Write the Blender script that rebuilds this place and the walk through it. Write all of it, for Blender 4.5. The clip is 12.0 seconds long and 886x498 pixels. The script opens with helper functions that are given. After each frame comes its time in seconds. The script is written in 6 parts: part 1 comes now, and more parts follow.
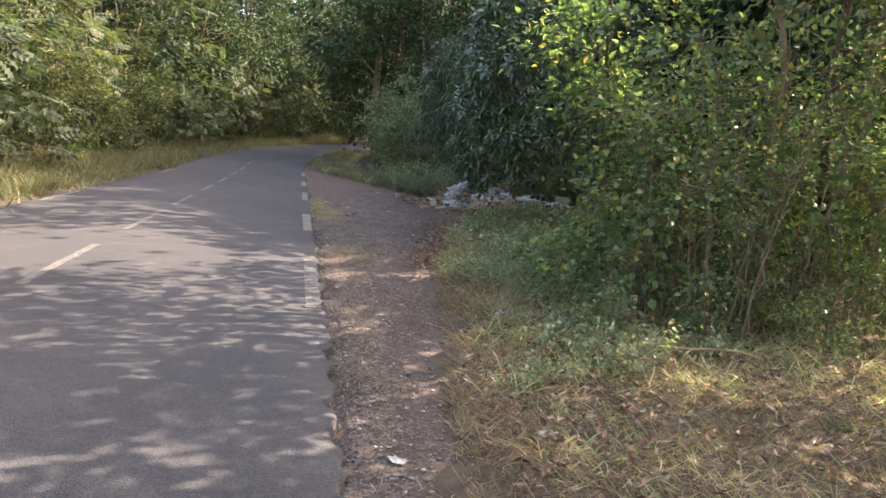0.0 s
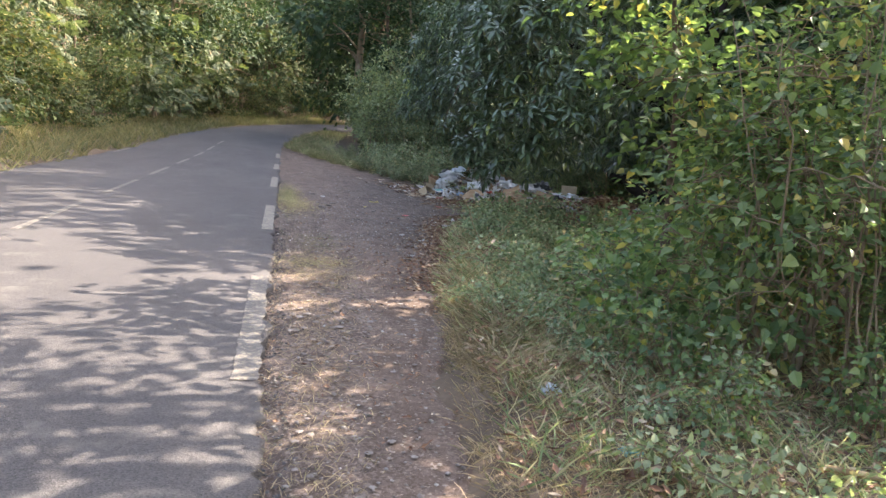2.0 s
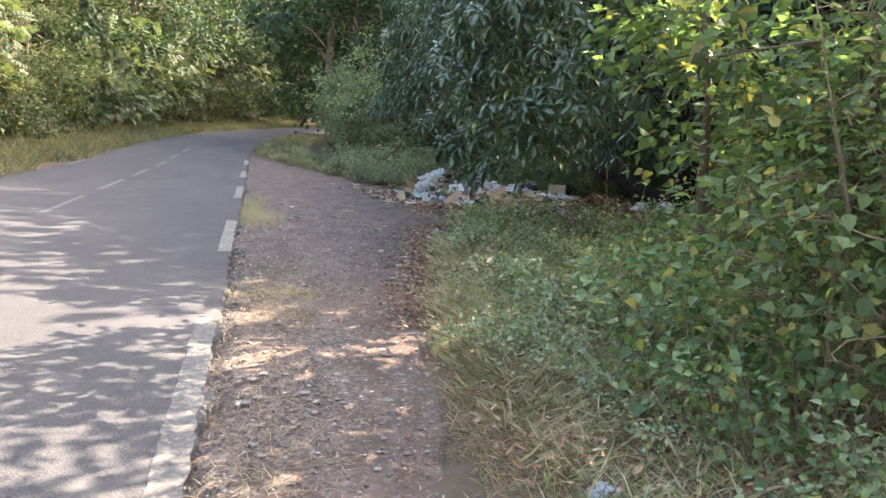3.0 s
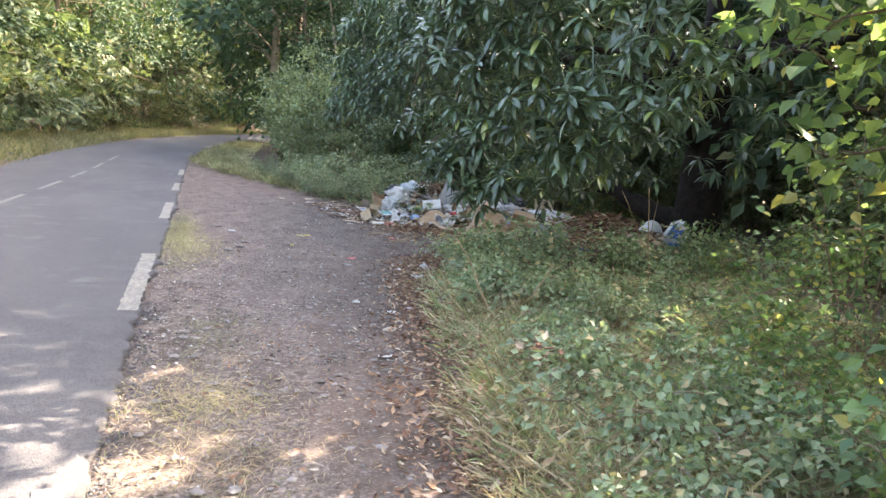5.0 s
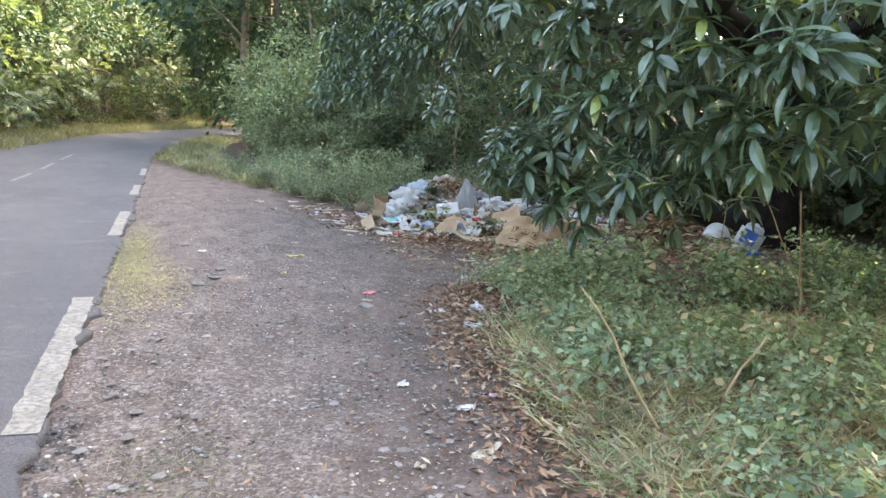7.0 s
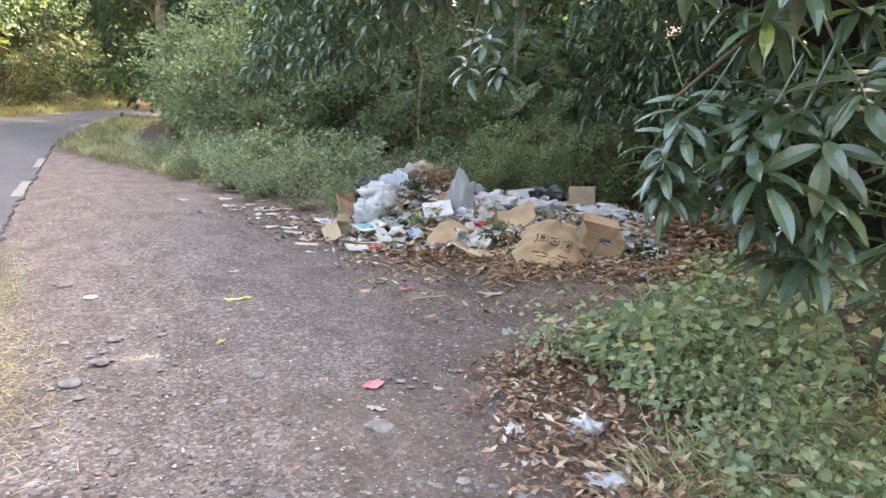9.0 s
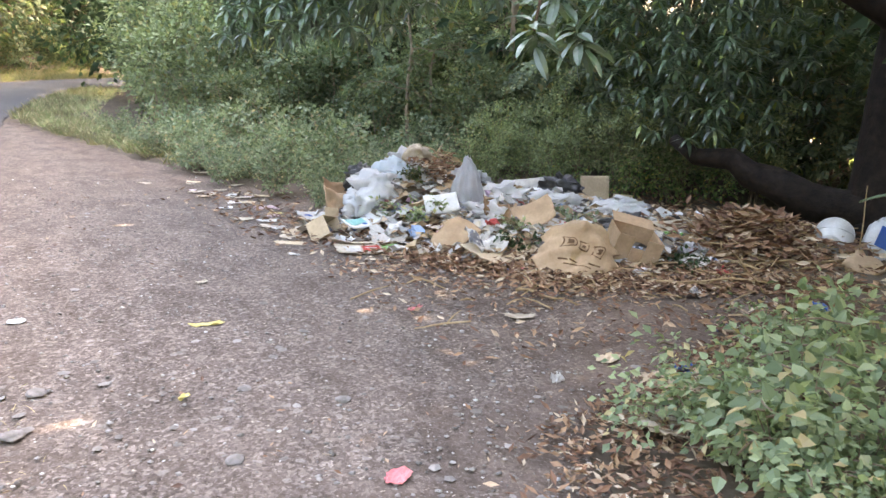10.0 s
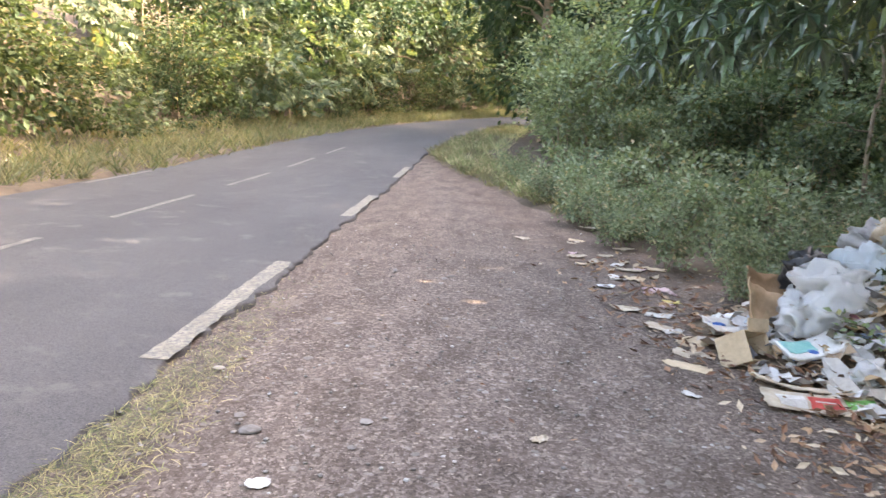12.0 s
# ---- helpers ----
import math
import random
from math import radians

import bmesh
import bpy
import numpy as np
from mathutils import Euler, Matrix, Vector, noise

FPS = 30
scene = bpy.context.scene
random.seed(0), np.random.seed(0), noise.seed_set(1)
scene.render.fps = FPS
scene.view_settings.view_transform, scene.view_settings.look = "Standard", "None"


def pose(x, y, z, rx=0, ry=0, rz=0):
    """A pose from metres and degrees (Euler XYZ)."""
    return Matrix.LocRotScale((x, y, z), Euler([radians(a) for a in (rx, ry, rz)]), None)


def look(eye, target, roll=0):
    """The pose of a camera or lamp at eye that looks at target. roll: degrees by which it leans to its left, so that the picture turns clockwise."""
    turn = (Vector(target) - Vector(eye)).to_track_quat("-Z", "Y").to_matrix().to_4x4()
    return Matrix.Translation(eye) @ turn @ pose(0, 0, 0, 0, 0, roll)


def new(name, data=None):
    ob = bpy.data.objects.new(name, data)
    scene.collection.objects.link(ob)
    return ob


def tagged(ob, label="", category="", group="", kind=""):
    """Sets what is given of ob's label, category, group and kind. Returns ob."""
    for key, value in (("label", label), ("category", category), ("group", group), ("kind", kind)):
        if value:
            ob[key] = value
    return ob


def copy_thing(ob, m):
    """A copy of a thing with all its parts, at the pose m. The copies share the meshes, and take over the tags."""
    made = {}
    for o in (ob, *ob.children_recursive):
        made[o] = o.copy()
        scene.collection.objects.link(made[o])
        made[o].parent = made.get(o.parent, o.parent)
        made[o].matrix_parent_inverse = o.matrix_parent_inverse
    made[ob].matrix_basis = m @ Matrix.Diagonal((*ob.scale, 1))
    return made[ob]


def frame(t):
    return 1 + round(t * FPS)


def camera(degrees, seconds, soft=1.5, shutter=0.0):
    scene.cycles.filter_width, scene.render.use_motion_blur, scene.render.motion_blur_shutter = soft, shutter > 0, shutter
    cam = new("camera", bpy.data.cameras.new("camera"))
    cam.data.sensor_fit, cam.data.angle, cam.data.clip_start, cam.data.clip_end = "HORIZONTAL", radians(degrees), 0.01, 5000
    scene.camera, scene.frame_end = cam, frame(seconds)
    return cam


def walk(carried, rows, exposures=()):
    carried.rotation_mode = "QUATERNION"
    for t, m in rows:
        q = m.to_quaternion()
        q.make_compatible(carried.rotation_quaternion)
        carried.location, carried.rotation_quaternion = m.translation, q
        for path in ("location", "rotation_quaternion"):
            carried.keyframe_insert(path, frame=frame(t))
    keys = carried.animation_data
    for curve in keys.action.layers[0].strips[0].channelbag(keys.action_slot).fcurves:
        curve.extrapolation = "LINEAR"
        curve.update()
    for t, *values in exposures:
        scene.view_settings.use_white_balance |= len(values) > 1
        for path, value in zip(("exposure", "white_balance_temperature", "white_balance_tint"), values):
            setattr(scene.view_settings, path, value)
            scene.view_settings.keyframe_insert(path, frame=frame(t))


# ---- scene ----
cam = camera(62.3, 12.0, shutter=0.1)
PATH = [
    (0, (-0.04, 0.069, 1.567), (0.355, 2.011, 1.303), 4.4),
    (0.5, (0.058, 0.785, 1.529), (0.46, 2.726, 1.257), 4.9),
    (1, (0.122, 1.469, 1.515), (0.532, 3.407, 1.234), 5.2),
    (1.5, (0.192, 2.095, 1.508), (0.614, 4.028, 1.214), 5.3),
    (2, (0.295, 2.788, 1.499), (0.738, 4.714, 1.193), 5.2),
    (2.5, (0.417, 3.457, 1.505), (0.884, 5.379, 1.207), 4.1),
    (4.5, (0.625, 6.097, 1.478), (1.225, 7.977, 1.157), 3.6),
    (5, (0.679, 6.806, 1.457), (1.317, 8.682, 1.182), 3.5),
    (5.5, (0.665, 7.435, 1.467), (1.351, 9.3, 1.24), 1.0),
    (6, (0.736, 8.084, 1.45), (1.432, 9.945, 1.225), 1.3),
    (6.5, (0.726, 8.798, 1.428), (1.424, 10.657, 1.191), 2.6),
    (7, (0.799, 9.404, 1.423), (1.504, 11.252, 1.128), 2.5),
    (9, (1.213, 12.295, 1.426), (2.077, 14.063, 1.072), 1.3),
    (9.5, (1.391, 12.909, 1.427), (2.262, 14.662, 1.017), 1.6),
    (10, (1.438, 13.496, 1.445), (2.366, 15.218, 1.031), 2.4),
    (10.5, (1.622, 14.08, 1.456), (2.613, 15.768, 1.047), 2.7),
    (11, (1.73, 14.67, 1.451), (2.747, 16.337, 1.02), 2.7),
    (11.5, (1.876, 15.182, 1.459), (2.429, 17.058, 1.042), 1.9),
    (11.7, (1.945, 15.407, 1.487), (2.177, 17.358, 1.115), 2.4),
    (12, (2.017, 15.704, 1.499), (1.931, 17.669, 1.137), 2.5),
]
EXPOSURES = [(0, 2.45, 7900, 17), (2.0, 2.87, 7700, 15), (4.5, 3.64, 7800, 14), (6.5, 3.78, 7900, 12), (7.2, 4.0, 7800, 11), (9.0, 4.18, 8500, 16), (10.0, 4.38, 8900, 16), (11.0, 4.52, 9100, 17), (11.5, 4.28, 9000, 16), (12.0, 3.92, 8600, 16)]
walk(cam, [(t, look(eye, target, roll)) for t, eye, target, roll in PATH], EXPOSURES)

# ---- light ----
SUN_TO = Vector((0.97, 0.22, 0.0)).normalized()
SUN_ELEV = radians(41)
world = bpy.data.worlds.new("sky_world")
scene.world = world
world.use_nodes = True
wn = world.node_tree
sky = wn.nodes.new("ShaderNodeTexSky")
sky.sky_type = "NISHITA"
sky.sun_disc = False
sky.sun_elevation = SUN_ELEV
sky.sun_rotation = math.atan2(SUN_TO.x, SUN_TO.y)
sky.dust_density = 3.0
wn.links.new(sky.outputs[0], wn.nodes["Background"].inputs[0])
wn.nodes["Background"].inputs[1].default_value = 0.14
sun = new("sun", bpy.data.lights.new("sun", "SUN"))
sun.data.energy = 3.1
sun.data.angle = radians(0.35)
sun.data.color = (1.0, 0.95, 0.88)
sun_dir = Vector((SUN_TO.x * math.cos(SUN_ELEV), SUN_TO.y * math.cos(SUN_ELEV), math.sin(SUN_ELEV)))
sun.matrix_world = look(sun_dir * 50, (0, 0, 0))


# ---- materials ----
def material(name):
    m = bpy.data.materials.new(name)
    m.use_nodes = True
    return m, m.node_tree, m.node_tree.nodes["Principled BSDF"]


def node(nt, kind, **values):
    n = nt.nodes.new(kind)
    for key, v in values.items():
        n.inputs[key.replace("_", " ")].default_value = v
    return n


def ramp(nt, fac, stops):
    r = nt.nodes.new("ShaderNodeValToRGB")
    els = r.color_ramp.elements
    while len(els) < len(stops):
        els.new(0.5)
    for e, (p, c) in zip(els, stops):
        e.position = p
        e.color = (*c, 1) if len(c) == 3 else c
    nt.links.new(fac, r.inputs[0])
    return r.outputs[0]


def mixcol(nt, fac, a, b, blend="MIX"):
    m = nt.nodes.new("ShaderNodeMix")
    m.data_type = "RGBA"
    m.blend_type = blend
    for sock, v in ((m.inputs[0], fac), (m.inputs[6], a), (m.inputs[7], b)):
        if isinstance(v, (int, float)):
            sock.default_value = v
        elif isinstance(v, tuple):
            sock.default_value = (*v, 1)
        else:
            nt.links.new(v, sock)
    return m.outputs[2]


def noise_out(nt, scale, detail=4.0, rough=0.6, coord="Object", stretch=None):
    tc = nt.nodes.new("ShaderNodeTexCoord")
    n = node(nt, "ShaderNodeTexNoise", Scale=scale, Detail=detail, Roughness=rough)
    vec = tc.outputs[coord]
    if stretch:
        mp = nt.nodes.new("ShaderNodeMapping")
        mp.inputs["Scale"].default_value = stretch
        nt.links.new(vec, mp.inputs[0])
        vec = mp.outputs[0]
    nt.links.new(vec, n.inputs["Vector"])
    return n.outputs[0]


def bump(nt, bsdf, height, strength=0.5, distance=0.01):
    b = node(nt, "ShaderNodeBump", Strength=strength, Distance=distance)
    nt.links.new(height, b.inputs["Height"])
    nt.links.new(b.outputs[0], bsdf.inputs["Normal"])


def leaf_material(name, dark, light, odd, odd_share=0.06, rough=0.5, through_share=0.35, spec=0.4):
    """Leaf: colour varies from leaf to leaf and from plant to plant; some leaves are yellowed."""
    m, nt, b = material(name)
    geo = nt.nodes.new("ShaderNodeNewGeometry")
    info = nt.nodes.new("ShaderNodeObjectInfo")
    col = ramp(nt, geo.outputs["Random Per Island"], [(0, dark), (1 - odd_share * 1.5, light), (1 - odd_share, odd)])
    big = noise_out(nt, 0.9, 2.0)
    shift = node(nt, "ShaderNodeHueSaturation")
    hue = node(nt, "ShaderNodeMapRange")
    nt.links.new(info.outputs["Random"], hue.inputs[0])
    hue.inputs[3].default_value, hue.inputs[4].default_value = 0.485, 0.515
    val = node(nt, "ShaderNodeMapRange")
    nt.links.new(big, val.inputs[0])
    val.inputs[1].default_value, val.inputs[2].default_value = 0.3, 0.7
    val.inputs[3].default_value, val.inputs[4].default_value = 0.75, 1.3
    nt.links.new(hue.outputs[0], shift.inputs["Hue"])
    nt.links.new(val.outputs[0], shift.inputs["Value"])
    nt.links.new(col, shift.inputs["Color"])
    nt.links.new(shift.outputs[0], b.inputs["Base Color"])
    b.inputs["Roughness"].default_value = rough
    b.inputs["Specular IOR Level"].default_value = spec
    tr = nt.nodes.new("ShaderNodeBsdfTranslucent")
    glow = mixcol(nt, 1.0, shift.outputs[0], (1.35, 1.4, 0.75), "MULTIPLY")
    nt.links.new(glow, tr.inputs[0])
    mx = nt.nodes.new("ShaderNodeMixShader")
    mx.inputs[0].default_value = through_share
    nt.links.new(b.outputs[0], mx.inputs[1])
    nt.links.new(tr.outputs[0], mx.inputs[2])
    nt.links.new(mx.outputs[0], nt.nodes["Material Output"].inputs[0])
    return m


def plain_material(name, a, b2, scale=8.0, rough=0.7, spec=0.3, relief=0.0, relief_scale=40.0, metal=0.0):
    """Two-tone surface with fine grain over broad stains."""
    m, nt, b = material(name)
    c = ramp(nt, noise_out(nt, scale, 5.0), [(0.3, a), (0.7, b2)])
    fine = noise_out(nt, scale * 12, 3.0)
    c = mixcol(nt, 0.35, c, ramp(nt, fine, [(0.25, (0.55, 0.55, 0.55)), (0.75, (1.2, 1.2, 1.2))]), "MULTIPLY")
    nt.links.new(c, b.inputs["Base Color"])
    b.inputs["Roughness"].default_value = rough
    b.inputs["Specular IOR Level"].default_value = spec
    b.inputs["Metallic"].default_value = metal
    if relief:
        bump(nt, b, noise_out(nt, relief_scale, 4.0), relief, 0.01)
    return m


def scraps_material(name, stops, rough=0.7):
    """Many small pieces, each of its own colour."""
    m, nt, b = material(name)
    geo = nt.nodes.new("ShaderNodeNewGeometry")
    r = ramp(nt, geo.outputs["Random Per Island"], stops)
    c = mixcol(nt, 0.5, r, ramp(nt, noise_out(nt, 30.0), [(0.3, (0.6, 0.58, 0.55)), (0.7, (1.1, 1.1, 1.1))]), "MULTIPLY")
    nt.links.new(c, b.inputs["Base Color"])
    b.inputs["Roughness"].default_value = rough
    return m


def asphalt_material():
    m, nt, b = material("worn_asphalt")
    big = ramp(nt, noise_out(nt, 0.5, 5.0, 0.6, "Object", (1.0, 0.35, 1.0)), [(0.3, (0.062, 0.06, 0.063)), (0.7, (0.095, 0.091, 0.092))])
    tc = nt.nodes.new("ShaderNodeTexCoord")
    vor = node(nt, "ShaderNodeTexVoronoi", Scale=130.0)
    nt.links.new(tc.outputs["Object"], vor.inputs["Vector"])
    grit = ramp(nt, vor.outputs["Color"], [(0.1, (0.55, 0.55, 0.56)), (0.9, (1.5, 1.47, 1.45))])
    c = mixcol(nt, 0.75, big, grit, "MULTIPLY")
    worn = ramp(nt, noise_out(nt, 2.2, 6.0, 0.7), [(0.56, (0, 0, 0)), (0.7, (1, 1, 1))])
    c = mixcol(nt, worn, c, (0.125, 0.118, 0.113))
    nt.links.new(c, b.inputs["Base Color"])
    b.inputs["Roughness"].default_value = 0.8
    b.inputs["Specular IOR Level"].default_value = 0.3
    bump(nt, b, vor.outputs["Distance"], 0.6, 0.006)
    return m


def paint_material(name, low, high):
    """Thick road paint, chipped down to the asphalt."""
    m, nt, b = material(name)
    chips = ramp(nt, noise_out(nt, 28.0, 8.0, 0.75), [(low, (0, 0, 0)), (high, (1, 1, 1))])
    stain = ramp(nt, noise_out(nt, 5.0, 5.0), [(0.3, (0.185, 0.162, 0.125)), (0.7, (0.315, 0.282, 0.225))])
    nt.links.new(mixcol(nt, chips, (0.11, 0.104, 0.1), stain), b.inputs["Base Color"])
    b.inputs["Roughness"].default_value = 0.75
    bump(nt, b, chips, 0.4, 0.004)
    return m


def gravel_material():
    """Packed gravel: grey and brown stones, darker soil towards the verge, dry grassy patches."""
    m, nt, b = material("packed_gravel")
    tc = nt.nodes.new("ShaderNodeTexCoord")
    vor = node(nt, "ShaderNodeTexVoronoi", Scale=58.0, Randomness=1.0)
    vor2 = node(nt, "ShaderNodeTexVoronoi", Scale=110.0)
    warp = node(nt, "ShaderNodeTexNoise", Scale=25.0, Detail=3.0)
    nt.links.new(tc.outputs["Object"], warp.inputs["Vector"])
    bent = node(nt, "ShaderNodeVectorMath")
    bent.operation = "MULTIPLY_ADD"
    nt.links.new(warp.outputs["Color"], bent.inputs[0])
    bent.inputs[1].default_value = (0.05, 0.05, 0.0)
    nt.links.new(tc.outputs["Object"], bent.inputs[2])
    for v in (vor, vor2):
        nt.links.new(bent.outputs[0], v.inputs["Vector"])
    stones = ramp(nt, vor.outputs["Color"], [(0.0, (0.075, 0.06, 0.052)), (0.4, (0.115, 0.092, 0.08)), (0.7, (0.17, 0.138, 0.123)), (1.0, (0.31, 0.265, 0.24))])
    vor3 = node(nt, "ShaderNodeTexVoronoi", Scale=15.0, Randomness=1.0)
    nt.links.new(bent.outputs[0], vor3.inputs["Vector"])
    inner = ramp(nt, vor3.outputs["Distance"], [(0.28, (1, 1, 1)), (0.36, (0, 0, 0))])
    pick = ramp(nt, vor3.outputs["Color"], [(0.74, (0, 0, 0)), (0.8, (1, 1, 1))])
    stones = mixcol(nt, mixcol(nt, 1.0, inner, pick, "MULTIPLY"), stones, (0.235, 0.21, 0.195))
    fine = ramp(nt, vor2.outputs["Color"], [(0.1, (0.6, 0.58, 0.56)), (0.9, (1.4, 1.38, 1.36))])
    c = mixcol(nt, 0.55, stones, fine, "MULTIPLY")
    soil = ramp(nt, noise_out(nt, 14.0, 6.0), [(0.3, (0.09, 0.066, 0.055)), (0.7, (0.16, 0.12, 0.10))])
    sep = nt.nodes.new("ShaderNodeSeparateXYZ")
    nt.links.new(tc.outputs["UV"], sep.inputs[0])
    wob = node(nt, "ShaderNodeMath")
    wob.operation = "MULTIPLY_ADD"
    nt.links.new(noise_out(nt, 1.6, 5.0), wob.inputs[0])
    wob.inputs[1].default_value = 0.5
    nt.links.new(sep.outputs[0], wob.inputs[2])
    edge = ramp(nt, wob.outputs[0], [(0.82, (0, 0, 0)), (1.2, (0.7, 0.7, 0.7))])
    c = mixcol(nt, edge, c, soil)
    patch = ramp(nt, noise_out(nt, 0.8, 6.0, 0.7), [(0.4, (0, 0, 0)), (0.7, (0.75, 0.75, 0.75))])
    c = mixcol(nt, mixcol(nt, 1.0, patch, ramp(nt, noise_out(nt, 26.0, 5.0, 0.7), [(0.35, (0.15, 0.15, 0.15)), (0.65, (0.8, 0.8, 0.8))]), "MULTIPLY"), c, (0.16, 0.123, 0.1))
    flecks = ramp(nt, noise_out(nt, 70.0, 3.0, 0.7), [(0.58, (0, 0, 0)), (0.68, (0.8, 0.8, 0.8))])
    c = mixcol(nt, flecks, c, (0.3, 0.25, 0.22))
    dark = ramp(nt, noise_out(nt, 33.0, 4.0, 0.7), [(0.3, (0.45, 0.42, 0.4)), (0.48, (1, 1, 1))])
    c = mixcol(nt, 0.8, c, dark, "MULTIPLY")
    worn = ramp(nt, noise_out(nt, 2.2, 6.0, 0.7, "Object", (1.4, 0.6, 1.0)), [(0.35, (0.72, 0.7, 0.68)), (0.65, (1.3, 1.27, 1.25))])
    c = mixcol(nt, 0.9, c, worn, "MULTIPLY")
    bits = ramp(nt, noise_out(nt, 48.0, 2.0, 0.5, "Object", (0.5, 1.0, 1.0)), [(0.69, (0, 0, 0)), (0.73, (1, 1, 1))])
    c = mixcol(nt, bits, c, (0.44, 0.37, 0.3))
    chips = ramp(nt, noise_out(nt, 21.0, 3.0, 0.55), [(0.66, (0, 0, 0)), (0.7, (0.75, 0.75, 0.75))])
    c = mixcol(nt, chips, c, (0.3, 0.255, 0.225))
    nt.links.new(c, b.inputs["Base Color"])
    b.inputs["Roughness"].default_value = 0.9
    b.inputs["Specular IOR Level"].default_value = 0.1
    bump(nt, b, noise_out(nt, 60.0, 4.0, 0.7), 0.7, 0.01)
    return m


def plastic_film_material(name, tint, clear=0.25, rough=0.3):
    m, nt, b = material(name)
    c = ramp(nt, noise_out(nt, 9.0, 5.0), [(0.3, tuple(v * 0.8 for v in tint)), (0.7, tint)])
    nt.links.new(c, b.inputs["Base Color"])
    b.inputs["Roughness"].default_value = rough
    bump(nt, b, noise_out(nt, 28.0, 5.0, 0.6), 0.4, 0.02)
    tr = nt.nodes.new("ShaderNodeBsdfTranslucent")
    tr.inputs[0].default_value = (*tint, 1)
    cl = nt.nodes.new("ShaderNodeBsdfTransparent")
    m1, m2 = nt.nodes.new("ShaderNodeMixShader"), nt.nodes.new("ShaderNodeMixShader")
    m1.inputs[0].default_value, m2.inputs[0].default_value = 0.35, clear
    nt.links.new(b.outputs[0], m1.inputs[1])
    nt.links.new(tr.outputs[0], m1.inputs[2])
    nt.links.new(m1.outputs[0], m2.inputs[1])
    nt.links.new(cl.outputs[0], m2.inputs[2])
    nt.links.new(m2.outputs[0], nt.nodes["Material Output"].inputs[0])
    return m


ASPHALT, GRAVEL = asphalt_material(), gravel_material()
PAINT, PAINT_WORN = paint_material("chipped_road_paint", 0.4, 0.56), paint_material("worn_road_paint", 0.48, 0.6)
SOIL = plain_material("leaf_strewn_soil", (0.07, 0.053, 0.04), (0.165, 0.125, 0.09), 3.0, 0.9, 0.2, 0.8, 25.0)
BARK = plain_material("brown_bark", (0.07, 0.05, 0.035), (0.17, 0.125, 0.09), 9.0, 0.9, 0.2, 0.9, 30.0)
BARK_PALE = plain_material("pale_bark", (0.16, 0.12, 0.085), (0.32, 0.25, 0.18), 7.0, 0.9, 0.2, 0.8, 30.0)
# dark bark, lowered to near black for the deep shade under the crown
BARK_SHADED = plain_material("shade_darkened_bark", (0.009, 0.007, 0.006), (0.028, 0.02, 0.016), 9.0, 0.9, 0.2, 0.9, 22.0)
L_BROAD = leaf_material("broad_green_leaf", (0.062, 0.12, 0.062), (0.235, 0.325, 0.15), (0.42, 0.37, 0.14), 0.07, 0.42, 0.45)
L_SHRUB = leaf_material("olive_shrub_leaf", (0.03, 0.05, 0.027), (0.082, 0.112, 0.056), (0.2, 0.17, 0.085), 0.08, 0.65, 0.32, 0.15)
L_YELLOW = leaf_material("yellow_green_leaf", (0.038, 0.058, 0.03), (0.1, 0.126, 0.06), (0.21, 0.175, 0.09), 0.08, 0.65, 0.34, 0.15)
L_FEATHER = leaf_material("feathery_green_leaf", (0.055, 0.085, 0.05), (0.155, 0.195, 0.11), (0.21, 0.185, 0.085), 0.05, 0.6, 0.35)
L_DEEP = leaf_material("deep_forest_leaf", (0.022, 0.045, 0.026), (0.065, 0.105, 0.055), (0.15, 0.15, 0.07), 0.04, 0.6, 0.22, 0.2)
L_PALE = leaf_material("pale_bush_leaf", (0.12, 0.158, 0.092), (0.285, 0.335, 0.2), (0.34, 0.32, 0.16), 0.05, 0.6, 0.35)
L_GREY = leaf_material("grey_green_herb_leaf", (0.1, 0.138, 0.088), (0.26, 0.31, 0.21), (0.36, 0.3, 0.2), 0.06, 0.65, 0.3)
L_MANGO = leaf_material("glossy_mango_leaf", (0.034, 0.064, 0.037), (0.125, 0.19, 0.105), (0.28, 0.32, 0.09), 0.04, 0.3, 0.18, 0.85)
L_WEED = leaf_material("weed_leaf", (0.135, 0.195, 0.12), (0.36, 0.43, 0.28), (0.48, 0.39, 0.24), 0.07, 0.5, 0.4)
G_DRY = leaf_material("dry_grass_blade", (0.2, 0.145, 0.1), (0.48, 0.385, 0.27), (0.17, 0.17, 0.09), 0.12, 0.7, 0.35)
G_GREEN = leaf_material("green_grass_blade", (0.14, 0.2, 0.105), (0.34, 0.415, 0.235), (0.55, 0.48, 0.35), 0.34, 0.55, 0.4)
G_VERGE = leaf_material("sunburnt_verge_blade", (0.09, 0.11, 0.058), (0.175, 0.185, 0.1), (0.26, 0.225, 0.145), 0.3, 0.6, 0.4)
G_STRAW = leaf_material("yellow_straw_blade", (0.3, 0.25, 0.13), (0.55, 0.46, 0.26), (0.25, 0.27, 0.1), 0.2, 0.7, 0.3)
DEADLEAF = scraps_material("dead_leaf", [(0, (0.09, 0.045, 0.03)), (0.45, (0.24, 0.12, 0.07)), (0.8, (0.4, 0.25, 0.15)), (1, (0.58, 0.48, 0.36))], 0.75)
STONES = scraps_material("loose_stone", [(0, (0.14, 0.122, 0.11)), (0.5, (0.25, 0.225, 0.208)), (0.85, (0.37, 0.34, 0.32)), (1, (0.6, 0.58, 0.55))], 0.85)

FLAT_STONES = scraps_material("trodden_stone", [(0, (0.15, 0.128, 0.115)), (0.6, (0.22, 0.195, 0.178)), (1, (0.31, 0.28, 0.26))], 0.9)


